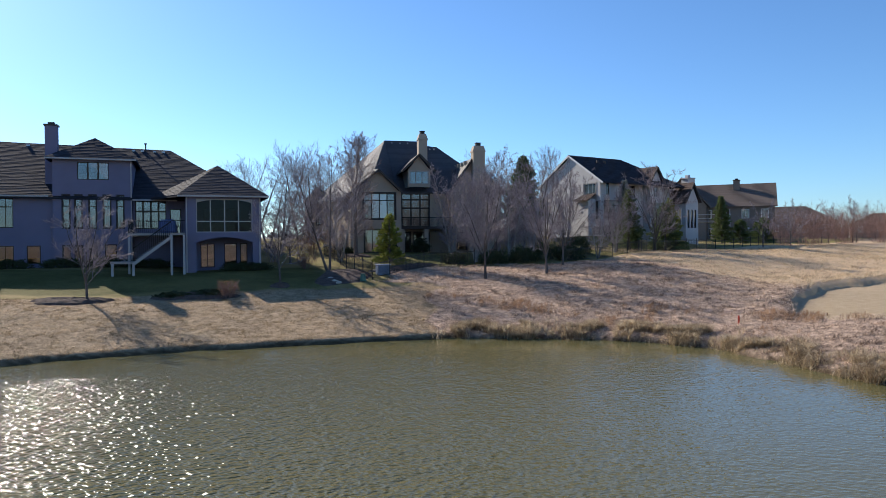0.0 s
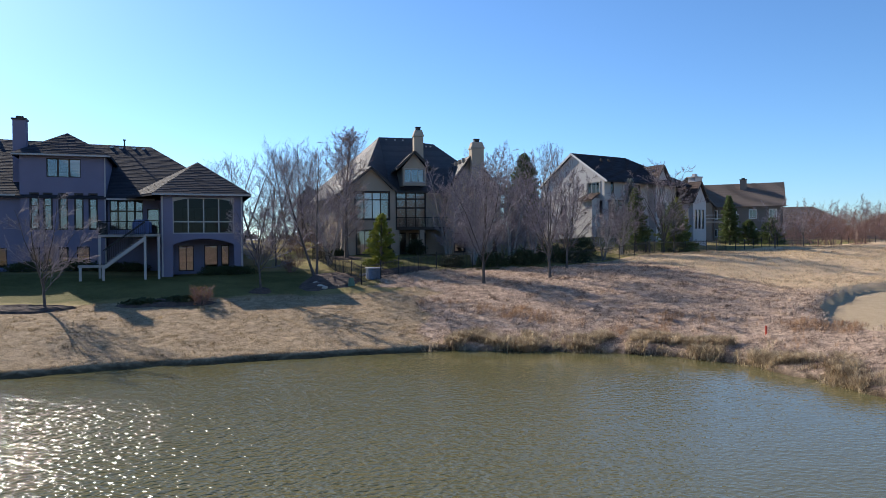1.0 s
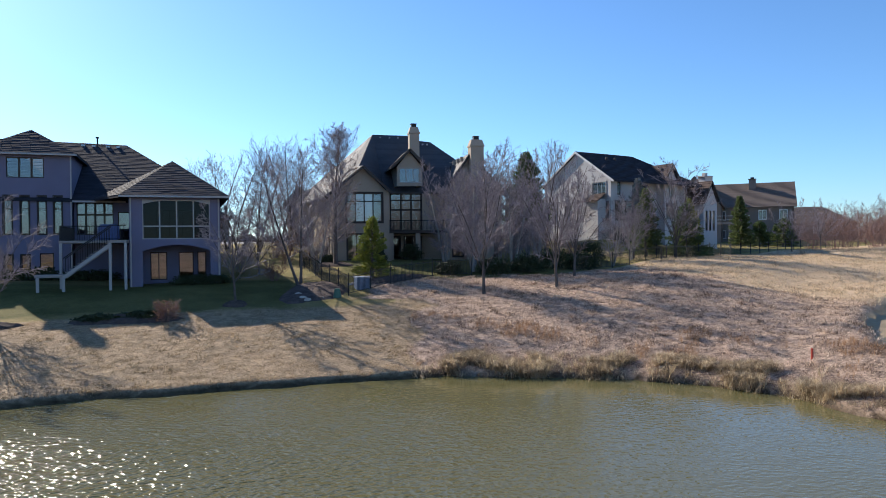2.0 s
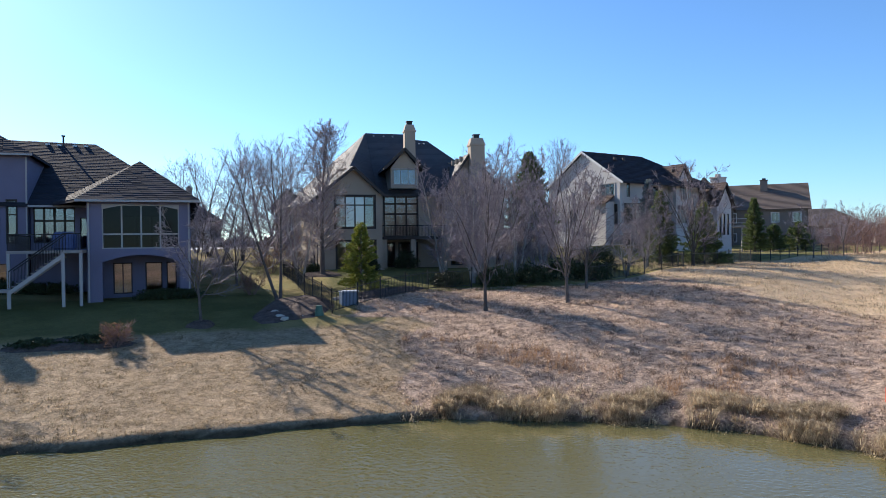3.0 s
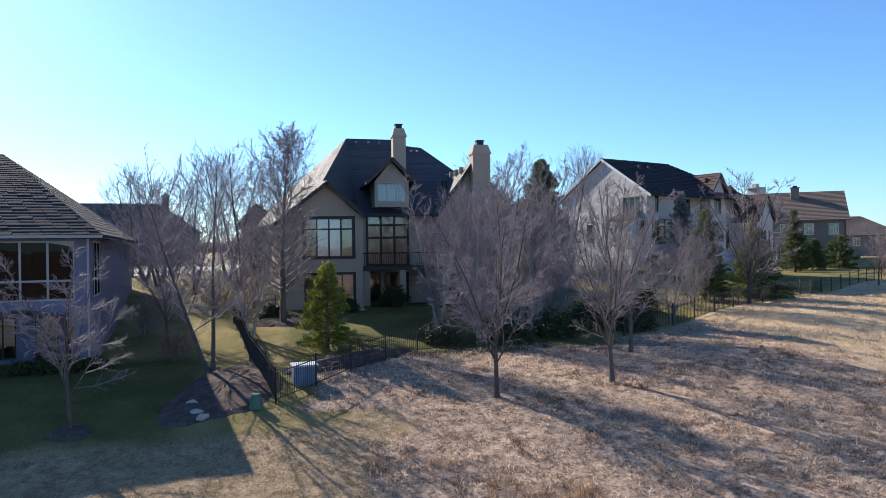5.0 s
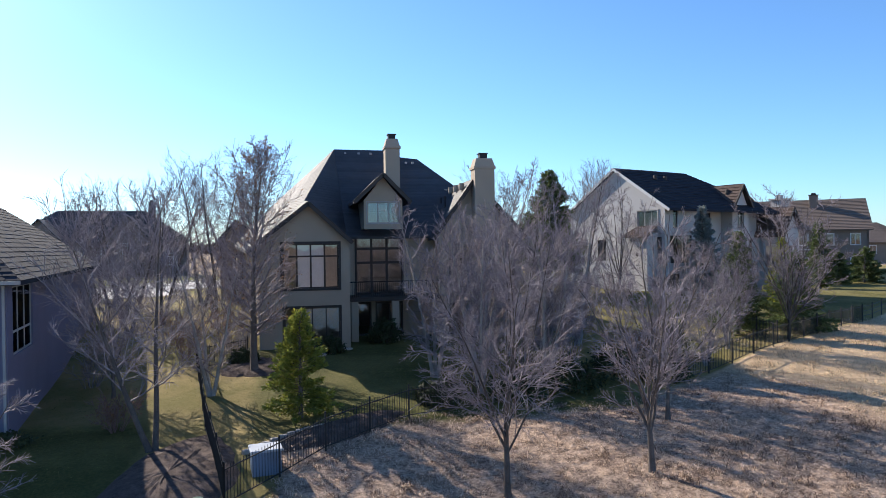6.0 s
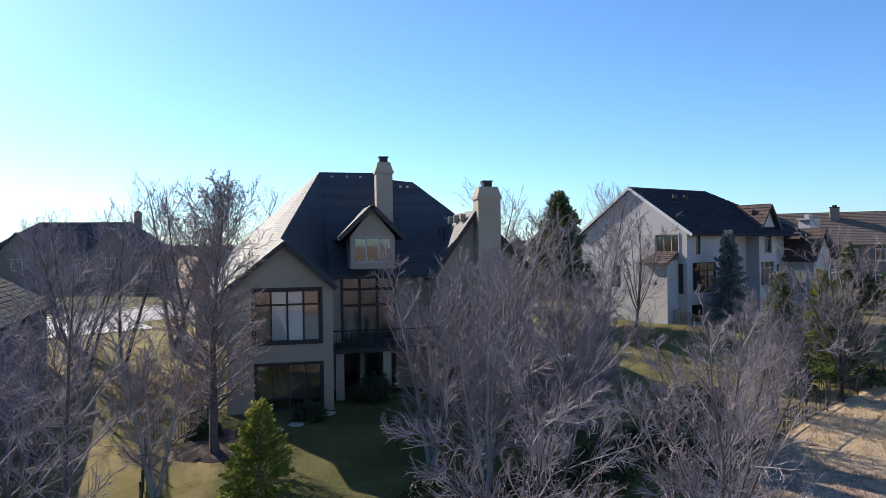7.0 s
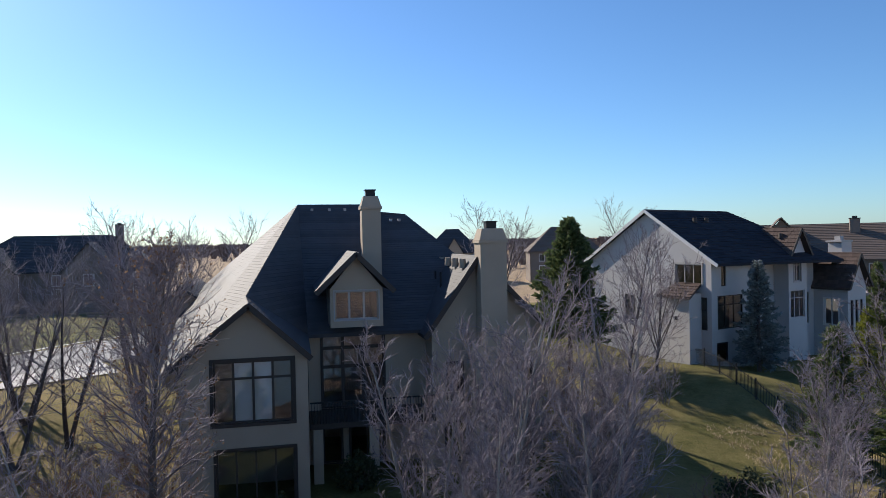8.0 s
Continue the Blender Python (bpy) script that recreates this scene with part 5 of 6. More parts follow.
# shrubs
for i, (x, y, rx, ry, hh, t) in enumerate(((-3.2, 57.0, 2.4, 0.6, 0.7, 8), (-11.5, 61.8, 2.2, 0.6, 0.8, 8), (-14.5, 61.3, 1.8, 0.6, 0.9, 8), (-17.5, 61.0, 2.2, 0.7, 0.85, 8), (-21.5, 60.5, 2.0, 0.7, 0.8, 8),
                                            (-7.0, 46.3, 1.3, 0.7, 0.4, 0), (-5.0, 46.6, 1.5, 0.8, 0.45, 0))):
    leafy_shrub(60 + i, x, y, rx, ry, hh, LEAF_HEDGE, "low dark clipped hedge along a planting bed", t, name="hedge")
for i, (x, y, r, hh) in enumerate(((17.5, 59.0, 1.6, 1.3), (20.5, 60.0, 1.7, 1.5), (23.5, 61.5, 1.8, 1.8), (25.5, 60.5, 1.5, 1.6), (14.0, 59.0, 1.2, 1.0), (28.0, 65.0, 1.6, 2.2), (10.0, 69.3, 0.9, 1.0), (13.5, 72.5, 1.2, 1.6), (5.5, 67.5, 0.9, 0.9))):
    leafy_shrub(70 + i, x, y, r, r * 0.9, hh, LEAF_HEDGE, "dark evergreen shrub beside the tan house")
for i, (x, y, r, hh, red) in enumerate(((4.2, 73.0, 1.6, 3.2, 1), (2.2, 70.5, 1.4, 2.8, 1), (5.0, 69.5, 1.1, 2.2, 0), (19.5, 64.0, 1.8, 4.2, 0), (22.5, 65.0, 1.8, 4.5, 0), (25.5, 64.0, 1.5, 2.4, 1), (23.8, 68.0, 1.7, 4.0, 0),
                                         (26.0, 71.5, 1.6, 3.4, 1), (25.0, 77.0, 1.6, 3.8, 1), (-3.8, 46.0, 0.75, 1.2, 1), (1.3, 58.5, 0.9, 1.5, 1), (29.0, 80.0, 1.6, 3.0, 0), (32.5, 79.0, 1.5, 3.2, 0), (1.0, 75.0, 1.3, 2.6, 0), (-1.5, 66.0, 1.2, 2.4, 0))):
    bare_shrub(90 + i, x, y, hh, r, "leafless shrub with reddish-brown twigs" if red else "leafless grey-brown shrub on dry winter grass", TWIG_RED if red else TWIG, dry=500 if red else 0)


# ---- grass ----
def blades(name, x, y, per, height, width, spread, material, label, bend=0.5, seed=1):
    """Tufts of bent blades at places of the plan: one mesh of kind stuff."""
    g = np.random.RandomState(seed)
    x, y = np.repeat(x, per), np.repeat(y, per)
    h = np.repeat(height, per) * g.uniform(0.5, 1.15, len(x))
    n = len(x)
    t = g.uniform(0, 6.283, n)
    bx, by = x + spread * g.normal(size=n), y + spread * g.normal(size=n)
    bz = ground_z(bx, by) - 0.02
    lx, ly = np.cos(t) * h * bend * g.uniform(0.3, 1.3, n), np.sin(t) * h * bend * g.uniform(0.3, 1.3, n)
    w = width * g.uniform(0.6, 1.3, n)
    sx, sy = -np.sin(t) * w, np.cos(t) * w
    co = np.stack([np.column_stack([bx - sx, by - sy, bz]), np.column_stack([bx + sx, by + sy, bz]),
                   np.column_stack([bx + lx * 0.35 + sx * 0.8, by + ly * 0.35 + sy * 0.8, bz + h * 0.65]), np.column_stack([bx + lx, by + ly, bz + h * (1 - 0.35 * bend)]),
                   np.column_stack([bx + lx * 0.35 - sx * 0.8, by + ly * 0.35 - sy * 0.8, bz + h * 0.65])], 1).reshape(-1, 3)
    i = np.arange(n)[:, None] * 5
    fa = np.concatenate([np.column_stack([i, i + 1, i + 2, i + 4])])
    tri = np.column_stack([i + 4, i + 2, i + 3, i + 3])
    me = bpy.data.meshes.new(name)
    loops = np.concatenate([fa.ravel(), tri[:, :3].ravel()]).astype(np.int32)
    starts = np.concatenate([np.arange(n) * 4, n * 4 + np.arange(n) * 3]).astype(np.int32)
    me.vertices.add(len(co))
    me.vertices.foreach_set("co", co.astype(np.float32).ravel())
    me.loops.add(len(loops))
    me.loops.foreach_set("vertex_index", loops)
    me.polygons.add(2 * n)
    me.polygons.foreach_set("loop_start", starts)
    me.update(calc_edges=True)
    me.materials.append(material)
    return tagged(new(name, me), label, "grass", kind="stuff")


STRAW = mat("straw_grass", (0.22, 0.15, 0.115), 0.85, 0.2, vary=0.3, scale=0.5, fine=2.6, bump=0, island=0.5, tint=(0.76, 0.60, 0.47), thin=0.4, span=0.2)
STRAW_PALE = mat("pale_straw", (0.30, 0.215, 0.14), 0.85, 0.2, vary=0.3, scale=0.6, fine=2.6, bump=0, island=0.6, tint=(0.75, 0.62, 0.43), thin=0.55, span=0.4)
STRAW_RED = mat("bluestem_grass", (0.30, 0.17, 0.10), 0.85, 0.2, vary=0.3, scale=0.4, fine=2.0, bump=0, island=1.0, tint=(0.55, 0.36, 0.22), thin=0.45)
TURF = mat("dormant_turf", (0.27, 0.195, 0.11), 0.9, 0.15, vary=0.3, scale=0.4, fine=3.0, bump=0, island=0.5, tint=(0.58, 0.44, 0.27), thin=0.35, span=0.27)
LAWN = mat("olive_turf", (0.07, 0.085, 0.022), 0.9, 0.15, vary=0.3, scale=0.4, fine=2.5, bump=0, island=0.6, tint=(0.30, 0.28, 0.10), thin=0.35, span=0.4)


def scatter(n, x0, x1, y0, y1, seed, keep):
    g = np.random.RandomState(seed)
    x, y = g.uniform(x0, x1, n), g.uniform(y0, y1, n)
    d = shore_distance(x, y)
    k = keep(x, y, d, g.uniform(0, 1, n))
    return x[k], y[k], d[k]


def clumpy(x, y):
    return np.clip(0.5 + 0.6 * wob(x + 1.5 * wob(y, x, 0.7), y + 0.8 * wob(x, y, 1.1, 3), 2.3), 0, 1)


x, y, d = scatter(40000, 25, 75, 24, 84, 13, lambda x, y, d, u: (bleached(x, y) > 0.4) & (zones(x, y)[0] > 0.35) & (u < 0.1 + 0.9 * clumpy(x, y)))
blades("bleached_grass", x, y, 5, 0.1 + 0.2 * clumpy(x, y), 0.013, 0.12, STRAW_PALE, "sun-bleached pale straw meadow grass", 1.5, 13)
x, y, d = scatter(64000, 5, 45, 20, 70, 3, lambda x, y, d, u: (d > 0.6) & (bleached(x, y) < 0.6) & (zones(x, y)[0] > 0.35) & (u < 0.1 + 0.9 * clumpy(x, y)) & (u < 1.4 - (y - 20) / 70))
blades("meadow_grass", x, y, 6, 0.08 + 0.22 * clumpy(x, y) ** 2, 0.012, 0.1, STRAW, "matted dry tan and brown meadow grass", 1.6, 3)
x, y, d = scatter(64000, -24, 12, 33, 62, 4, lambda x, y, d, u: (d > 0.3) & (zones(x, y)[0] < 0.5) & (zones(x, y)[1] < 0.6) & (u < 0.35 + 0.65 * clumpy(x, y)))
blades("dormant_lawn_grass", x, y, 5, 0.05 + 0.07 * clumpy(x, y), 0.009, 0.07, TURF, "short dormant tan lawn grass", 0.9, 4)
x, y, d = scatter(34000, -12, 45, 46, 90, 5, lambda x, y, d, u: (zones(x, y)[1] > 0.5) & ((y < 70) | (x < 7) | (x > 23)))
blades("lawn_grass", x, y, 3, np.full(len(x), 0.06), 0.01, 0.08, LAWN, "short olive-green lawn grass", 0.8, 5)
# tall reeds and tussocks along the water's edge
def tussock(x, y):
    """Separate tussocks with gaps between them along the bank."""
    return np.clip(1.6 * wob(x + 0.7 * wob(y, x, 1.3), y + 0.7 * wob(x, y, 1.7, 2), 1.5, 1.0) + 0.35, 0, 1)


x, y, d = scatter(70000, 7.5, 26, 18, 40, 6, lambda x, y, d, u: (d > -0.1) & (d < 0.5 + 1.5 * tussock(x, y)) & (u < 0.06 + 0.9 * tussock(x, y) ** 1.5))
blades("reeds", x, y, 9, 0.12 + 0.5 * tussock(x, y), 0.009, 0.08, STRAW_PALE, "pale dry tussock grass overhanging the water's edge", 1.3, 6)
x, y, d = scatter(26000, 6, 30, 18, 48, 7, lambda x, y, d, u: (d > 0.8) & (d < 9) & (u < 1.3 * np.clip(wob(x, y, 0.55, 2.0) - 0.15, 0, 1)) & (zones(x, y)[0] > 0.3))
blades("bluestem", x, y, 7, np.full(len(x), 0.34), 0.007, 0.07, STRAW_RED, "rust-coloured bunch grass in patches", 0.7, 7)
x, y, d = scatter(16000, -26, 9, 28, 40, 8, lambda x, y, d, u: (d > 0.2) & (d < 0.5))
blades("bank_grass", x, y, 6, np.full(len(x), 0.11), 0.008, 0.05, TURF, "short dry grass on the cut bank", 1.0, 8)

# ---- garden and fences ----
MULCH = mat("bark_mulch", (0.075, 0.052, 0.042), 0.95, 0.1, vary=0.5, scale=3, fine=25, bump=1.0, bump_dist=0.05, tint=(0.17, 0.13, 0.115))
ROCK = mat("pale_limestone", (0.42, 0.38, 0.33), 0.9, 0.2, vary=0.25, scale=4, fine=30, bump=0.6, bump_dist=0.02)
ROAD = mat("road_concrete", (0.36, 0.35, 0.335), 0.9, 0.2, vary=0.12, scale=0.4, fine=20)
BOX_BLUE = mat("blue_grey_paint", (0.16, 0.22, 0.32), 0.55, 0.4, vary=0.12, scale=3)
LID = mat("white_lid", (0.7, 0.7, 0.69), 0.5, 0.4, vary=0.06)


def bed(seed, cx, cy, rx, ry, turn, label):
    """A mulch bed: a low uneven mound that follows the ground."""
    rng = random.Random(seed)
    n, rings = 36, 7
    bm = bmesh.new()
    prev = None
    mid = bm.verts.new((cx, cy, gz(cx, cy) + 0.26))
    wv = [1 + 0.12 * math.sin(3 * i * 6.283 / n + seed) + rng.uniform(-0.05, 0.05) for i in range(n)]
    for k in range(1, rings + 1):
        f = k / rings
        ring = []
        for i in range(n):
            t = i * 6.283 / n
            u, v = rx * f * wv[i] * math.cos(t), ry * f * wv[i] * math.sin(t)
            x = cx + u * math.cos(turn) - v * math.sin(turn)
            y = cy + u * math.sin(turn) + v * math.cos(turn)
            ring.append(bm.verts.new((x, y, gz(x, y) + 0.26 * (1 - f ** 3) + (rng.uniform(-0.03, 0.04) if k < rings else -0.05))))
        for i in range(n):
            j = (i + 1) % n
            bm.faces.new([mid, ring[i], ring[j]] if prev is None else [prev[i], ring[i], ring[j], prev[j]])
        prev = ring
    return tagged(link("mulch_bed", bm, MULCH), label, "garden bed", "mulch beds")


bed(1, -12.8, 45.4, 2.3, 1.3, 0.1, "dark mulch bed round a young tree")
bed(2, 4.0, 53.2, 2.0, 4.2, -0.25, "dark mulch bed with pale rocks beside the fence")
bed(3, -5.8, 46.4, 2.7, 0.9, 0.05, "dark mulch bed with low shrubs on the lawn")
bed(4, 6.0, 66.5, 1.6, 2.2, 0.0, "dark mulch bed under a tall tree")
bed(5, -0.6, 49.1, 0.7, 0.6, 0.0, "small mulch ring round a young tree")
bed(6, 9.5, 56.3, 3.4, 0.9, 0.5, "dark mulch strip along the iron fence")


def rock(seed, x, y, s):
    rng = random.Random(seed)
    bm = bmesh.new()
    bmesh.ops.create_icosphere(bm, subdivisions=2, radius=1)
    for v in bm.verts:
        v.co *= 1 + 0.28 * noise.noise(v.co * 1.7 + Vector((seed, 0, 0)))
        v.co = Vector((v.co.x * s, v.co.y * s * 0.7, v.co.z * s * 0.45))
    ob = link("rock", bm, ROCK)
    ob.matrix_world = pose(x, y, gz(x, y) + s * 0.25, 0, rng.uniform(-15, 15), rng.uniform(0, 360))
    return tagged(ob, "pale limestone rock in the mulch", "rock", "garden rocks")


for i, (x, y, s) in enumerate(((3.4, 54.6, 0.32), (3.7, 54.2, 0.22), (3.0, 51.2, 0.36), (3.2, 50.4, 0.3), (3.4, 50.0, 0.26), (4.6, 52.0, 0.2), (4.3, 50.6, 0.18), (5.2, 55.0, 0.2), (5.6, 66.0, 0.3), (7.0, 66.2, 0.28),
                               (10.5, 56.5, 0.22), (8.9, 56.6, 0.2))):
    rock(i, x, y, s)


def iron_fence(pts, height, label, gap=0.13, rails=(0.12, 0.9), span=2.4):
    """A black iron fence: posts, rails and pickets."""
    th = empty("iron_fence", pose(pts[0][0], pts[0][1], 0), label, "fence")
    ox, oy = pts[0]
    pm, km = bmesh.new(), bmesh.new()
    box(pm, -0.03, 0.03, -0.03, 0.03, -0.3, height + 0.12)
    box(km, -0.009, 0.009, -0.009, 0.009, height * rails[0], height)
    post = bpy.data.meshes.new("post")
    pick = bpy.data.meshes.new("picket")
    pm.to_mesh(post), km.to_mesh(pick)
    pm.free(), km.free()
    post.materials.append(METAL_DARK), pick.materials.append(METAL_DARK)
    for (ax, ay), (bx, by) in zip(pts, pts[1:]):
        ln = math.hypot(bx - ax, by - ay)
        n = max(1, round(ln / span))
        for i in range(n + 1):
            f = i / n
            x, y = ax + (bx - ax) * f, ay + (by - ay) * f
            z = gz(x, y)
            if i < n or (bx, by) == pts[-1]:
                ob = new("post", post)
                ob.parent, ob.location = th, (x - ox, y - oy, z)
            if i == n:
                continue
            x2, y2 = ax + (bx - ax) * (i + 1) / n, ay + (by - ay) * (i + 1) / n
            z2 = gz(x2, y2)
            for r in rails:
                bm = bmesh.new()
                bar(bm, (x - ox, y - oy, z + height * r), (x2 - ox, y2 - oy, z2 + height * r), 0.03, 0.035)
                part("rail", bm, METAL_DARK, th)
            if gap:
                m = int(ln / n / gap)
                for k in range(1, m):
                    g = k / m
                    ob = new("picket", pick)
                    ob.parent, ob.location = th, (x - ox + (x2 - x) * g, y - oy + (y2 - y) * g, z + (z2 - z) * g)
    return th


iron_fence([(5.9, 51.0), (4.6, 58.0), (3.2, 67.0)], 1.25, "black iron picket fence running up the lawn")
iron_fence([(3.2, 67.0), (5.6, 68.5)], 1.25, "short black iron picket fence by the house")
iron_fence([(5.9, 51.0), (9.0, 54.6), (12.4, 57.2), (15.5, 58.0)], 1.25, "black iron picket fence at the garden's foot")
iron_fence([(24.0, 58.8), (34.8, 64.8), (49.0, 73.5)], 1.2, "black iron fence along the meadow's edge", 0.16)
iron_fence([(41.0, 95.0), (38.0, 80.0), (36.0, 66.0)], 1.2, "black iron fence between two gardens", 0.16)
iron_fence([(49.0, 73.5), (66.0, 84.0), (96.0, 99.0), (130.0, 112.0)], 1.15, "long dark rail fence along the far lawn", 0, (0.35, 0.65, 0.95), 2.6)

# utility box, small pots and a stake
th = empty("utility_box", pose(7.0, 53.4, gz(7.0, 53.4) - 0.1, 0, 0, 8), "blue-grey ribbed utility box with a pale lid", "utility box")
bm = bmesh.new()
box(bm, -0.46, 0.46, -0.4, 0.4, -0.05, 0.8)
part("body", bm, BOX_BLUE, th)
for i in range(9):
    bm = bmesh.new()
    u = -0.42 + i * 0.105
    box(bm, u - 0.03, u + 0.03, -0.425, -0.4, 0.05, 0.76)
    part("rib", bm, BOX_BLUE, th)
bm = bmesh.new()
box(bm, -0.52, 0.52, -0.47, 0.47, 0.8, 0.88)
bmesh.ops.bevel(bm, geom=bm.edges[:], offset=0.02, segments=2, affect="EDGES")
part("lid", bm, mat("pale_blue_lid", (0.42, 0.46, 0.52), 0.5, 0.4, vary=0.1), th, "pale lid")
bm = bmesh.new()
bmesh.ops.create_cone(bm, segments=16, radius1=0.26, radius2=0.16, depth=0.55, cap_ends=True)
ob = link("utility_pedestal", bm, mat("green_plastic", (0.06, 0.13, 0.09), 0.5, 0.4))
ob.location = (5.2, 50.7, gz(5.2, 50.7) + 0.25)
tagged(ob, "small green plastic utility pedestal in the mulch", "pedestal")
bm = bmesh.new()
bmesh.ops.create_cone(bm, segments=12, radius1=0.05, radius2=0.045, depth=0.5, cap_ends=True)
ob = link("marker_post", bm, mat("red_paint", (0.5, 0.06, 0.03), 0.5, 0.4))
ob.location = (22.8, 32.2, gz(22.8, 32.2) + 0.22)
tagged(ob, "short red marker post in the rough grass", "marker")


# ---- street and drives ----
def paving(name, pts, material, label, lift=0.05, category="road"):
    """A slab that follows the ground along a four-cornered plan."""
    a, b, c, d = [Vector((*p, 0)) for p in pts]
    n, m = 24, 8
    bm = bmesh.new()
    g = [[a.lerp(b, i / n).lerp(d.lerp(c, i / n), j / m) for j in range(m + 1)] for i in range(n + 1)]
    v = [[bm.verts.new((p.x, p.y, gz(p.x, p.y) + lift)) for p in r] for r in g]
    for i in range(n):
        for j in range(m):
            bm.faces.new([v[i][j], v[i + 1][j], v[i + 1][j + 1], v[i][j + 1]])
    bmesh.ops.recalc_face_normals(bm, faces=bm.faces)
    return tagged(link(name, bm, material), label, category, kind="structure")


paving("road", [(-22, 94), (8, 131), (15.5, 125), (-14.5, 88)], ROAD, "pale concrete residential street")
paving("drive", [(-8.4, 91.6), (-1.6, 95.6), (-4.4, 101.6), (-8.9, 96.6)], CONCRETE, "pale concrete driveway apron", 0.09)
paving("kerb", [(-22.2, 94.3), (7.8, 131.3), (7.5, 131.5), (-22.5, 94.5)], LID, "pale concrete kerb", 0.16)


# ---- houses further off ----
def plain_house(x, y, yaw, w, d, z0, eave, ridge, wall_m, roof_m, label, hip=True, chimney=None, wins=3, gables=()):
    """A house of the neighbourhood: walls with windows, hipped or gabled roof, front gables. Local y points away."""
    h = empty("house", pose(x, y, 0, 0, 0, yaw), label, "house", "neighbouring houses")
    holes = []
    for k in range(wins):
        u = w * (k + 0.5) / wins
        holes += [(u - 0.6, u + 0.6, eave - 2.2, eave - 0.6)]
        if eave - z0 > 4.6:
            holes += [(u - 0.6, u + 0.6, z0 + 0.9, z0 + 2.3)]
    for a, b, hs, gb in (((-w / 2, 0), (w / 2, 0), holes, None), ((w / 2, 0), (w / 2, d), [], None if hip else (d / 2, ridge - 0.3)), ((w / 2, d), (-w / 2, d), [], None), ((-w / 2, d), (-w / 2, 0), [], None if hip else (d / 2, ridge - 0.3))):
        bm = bmesh.new()
        wall_panel(bm, a, b, z0 - 1.5, eave, hs, 0.25, gb)
        part("wall", finish(bm), wall_m, h)
        for q in hs:
            window(h, a, b, q, (0.5,), (), TRIM_WHITE, GLASS, casing=0.08)
    o = 0.5
    k = d / 2 if hip else -o
    r0, r1 = (-w / 2 + k, d / 2, ridge), (w / 2 - k, d / 2, ridge)
    c = [(-w / 2 - o, -o, eave), (w / 2 + o, -o, eave), (w / 2 + o, d + o, eave), (-w / 2 - o, d + o, eave)]
    slopes = [[c[0], c[1], r1, r0], [c[2], c[3], r0, r1]]
    if hip:
        slopes += [[c[1], c[2], r1], [c[3], c[0], r0]]
    for gx, gw, gd, gr in gables:
        bm = bmesh.new()
        wall_panel(bm, (gx - gw / 2, -gd), (gx + gw / 2, -gd), z0 - 1.5, eave, [(gw / 2 - 0.7, gw / 2 + 0.7, eave - 2.1, eave - 0.4)], 0.25, (gw / 2, gr - 0.25))
        wall_panel(bm, (gx - gw / 2, 0), (gx - gw / 2, -gd), z0 - 1.5, eave)
        wall_panel(bm, (gx + gw / 2, -gd), (gx + gw / 2, 0), z0 - 1.5, eave)
        part("wall", finish(bm), wall_m, h)
        window(h, (gx - gw / 2, -gd), (gx + gw / 2, -gd), (gw / 2 - 0.7, gw / 2 + 0.7, eave - 2.1, eave - 0.4), (0.5,), (0.7,), TRIM_WHITE, GLASS, casing=0.08)
        p0, p1 = (gx, -gd - o, gr), (gx, d / 2, gr)
        slopes += [[(gx + gw / 2 + o, -gd - o, eave - 0.1), (gx + gw / 2 + o, d / 2, eave - 0.1), p1, p0], [(gx - gw / 2 - o, d / 2, eave - 0.1), (gx - gw / 2 - o, -gd - o, eave - 0.1), p0, p1]]
    for pts in slopes:
        bm = bmesh.new()
        roof_slope(bm, pts, 0.4, 0, lift=0.04)
        part("roof", finish(bm), roof_m, h)
    if chimney:
        cx, cy, cz = chimney
        bm = bmesh.new()
        box(bm, cx - 0.6, cx + 0.6, cy - 0.45, cy + 0.45, eave, cz)
        ch = part("chimney", bm, wall_m, h)
        bm = bmesh.new()
        box(bm, cx - 0.68, cx + 0.68, cy - 0.53, cy + 0.53, cz, cz + 0.12)
        box(bm, cx - 0.3, cx + 0.3, cy - 0.25, cy + 0.25, cz + 0.12, cz + 0.4)
        part("cap", bm, TRIM_DARK, ch)
    return h


STUCCO_BROWN = mat("stucco_brown", (0.20, 0.165, 0.14), 0.9, vary=0.12, scale=0.6, fine=60)
ROOF_UMBER = mat("roof_umber", (0.15, 0.115, 0.095), 0.85, vary=0.2, scale=1, fine=10, island=0.6)
plain_house(80.3, 119.9, -36, 20, 13, 5.2, 11.6, 16.3, STUCCO_BROWN, ROOF_UMBER, "brown house with a broad brown roof and brick chimney", hip=False, chimney=(3.4, 5.0, 16.9), wins=6, gables=((-6.0, 9.0, 4.3, 17.2),))
plain_house(-23.5, 156.0, 6, 28, 14, 6.5, 11.5, 17.0, STUCCO_BROWN, ROOF_SHINGLE, "grey stucco house with hipped roof across the street", chimney=(8.0, 8.0, 18.6), wins=5, gables=((-8, 6, 3, 15.2), (5, 7, 4, 15.8)))
plain_house(-62.0, 150.0, 0, 22, 14, 6.5, 11.5, 17.3, STUCCO_TAN, ROOF_SHINGLE, "tan stucco house with hipped roof across the street", wins=4, gables=((4, 7, 3, 15.6),))
plain_house(48.0, 200.0, -14, 13, 10, 6.5, 12.0, 17.6, STUCCO_TAN, ROOF_SHINGLE, "distant house with dark hipped roof and dormer", wins=3, gables=((0.5, 4, 1.5, 15.5),))
plain_house(72.0, 190.0, -14, 16, 11, 6.5, 12.0, 17.6, STUCCO_BROWN, ROOF_UMBER, "distant brown-roofed house behind trees", wins=3, chimney=(3, 5, 18.4))
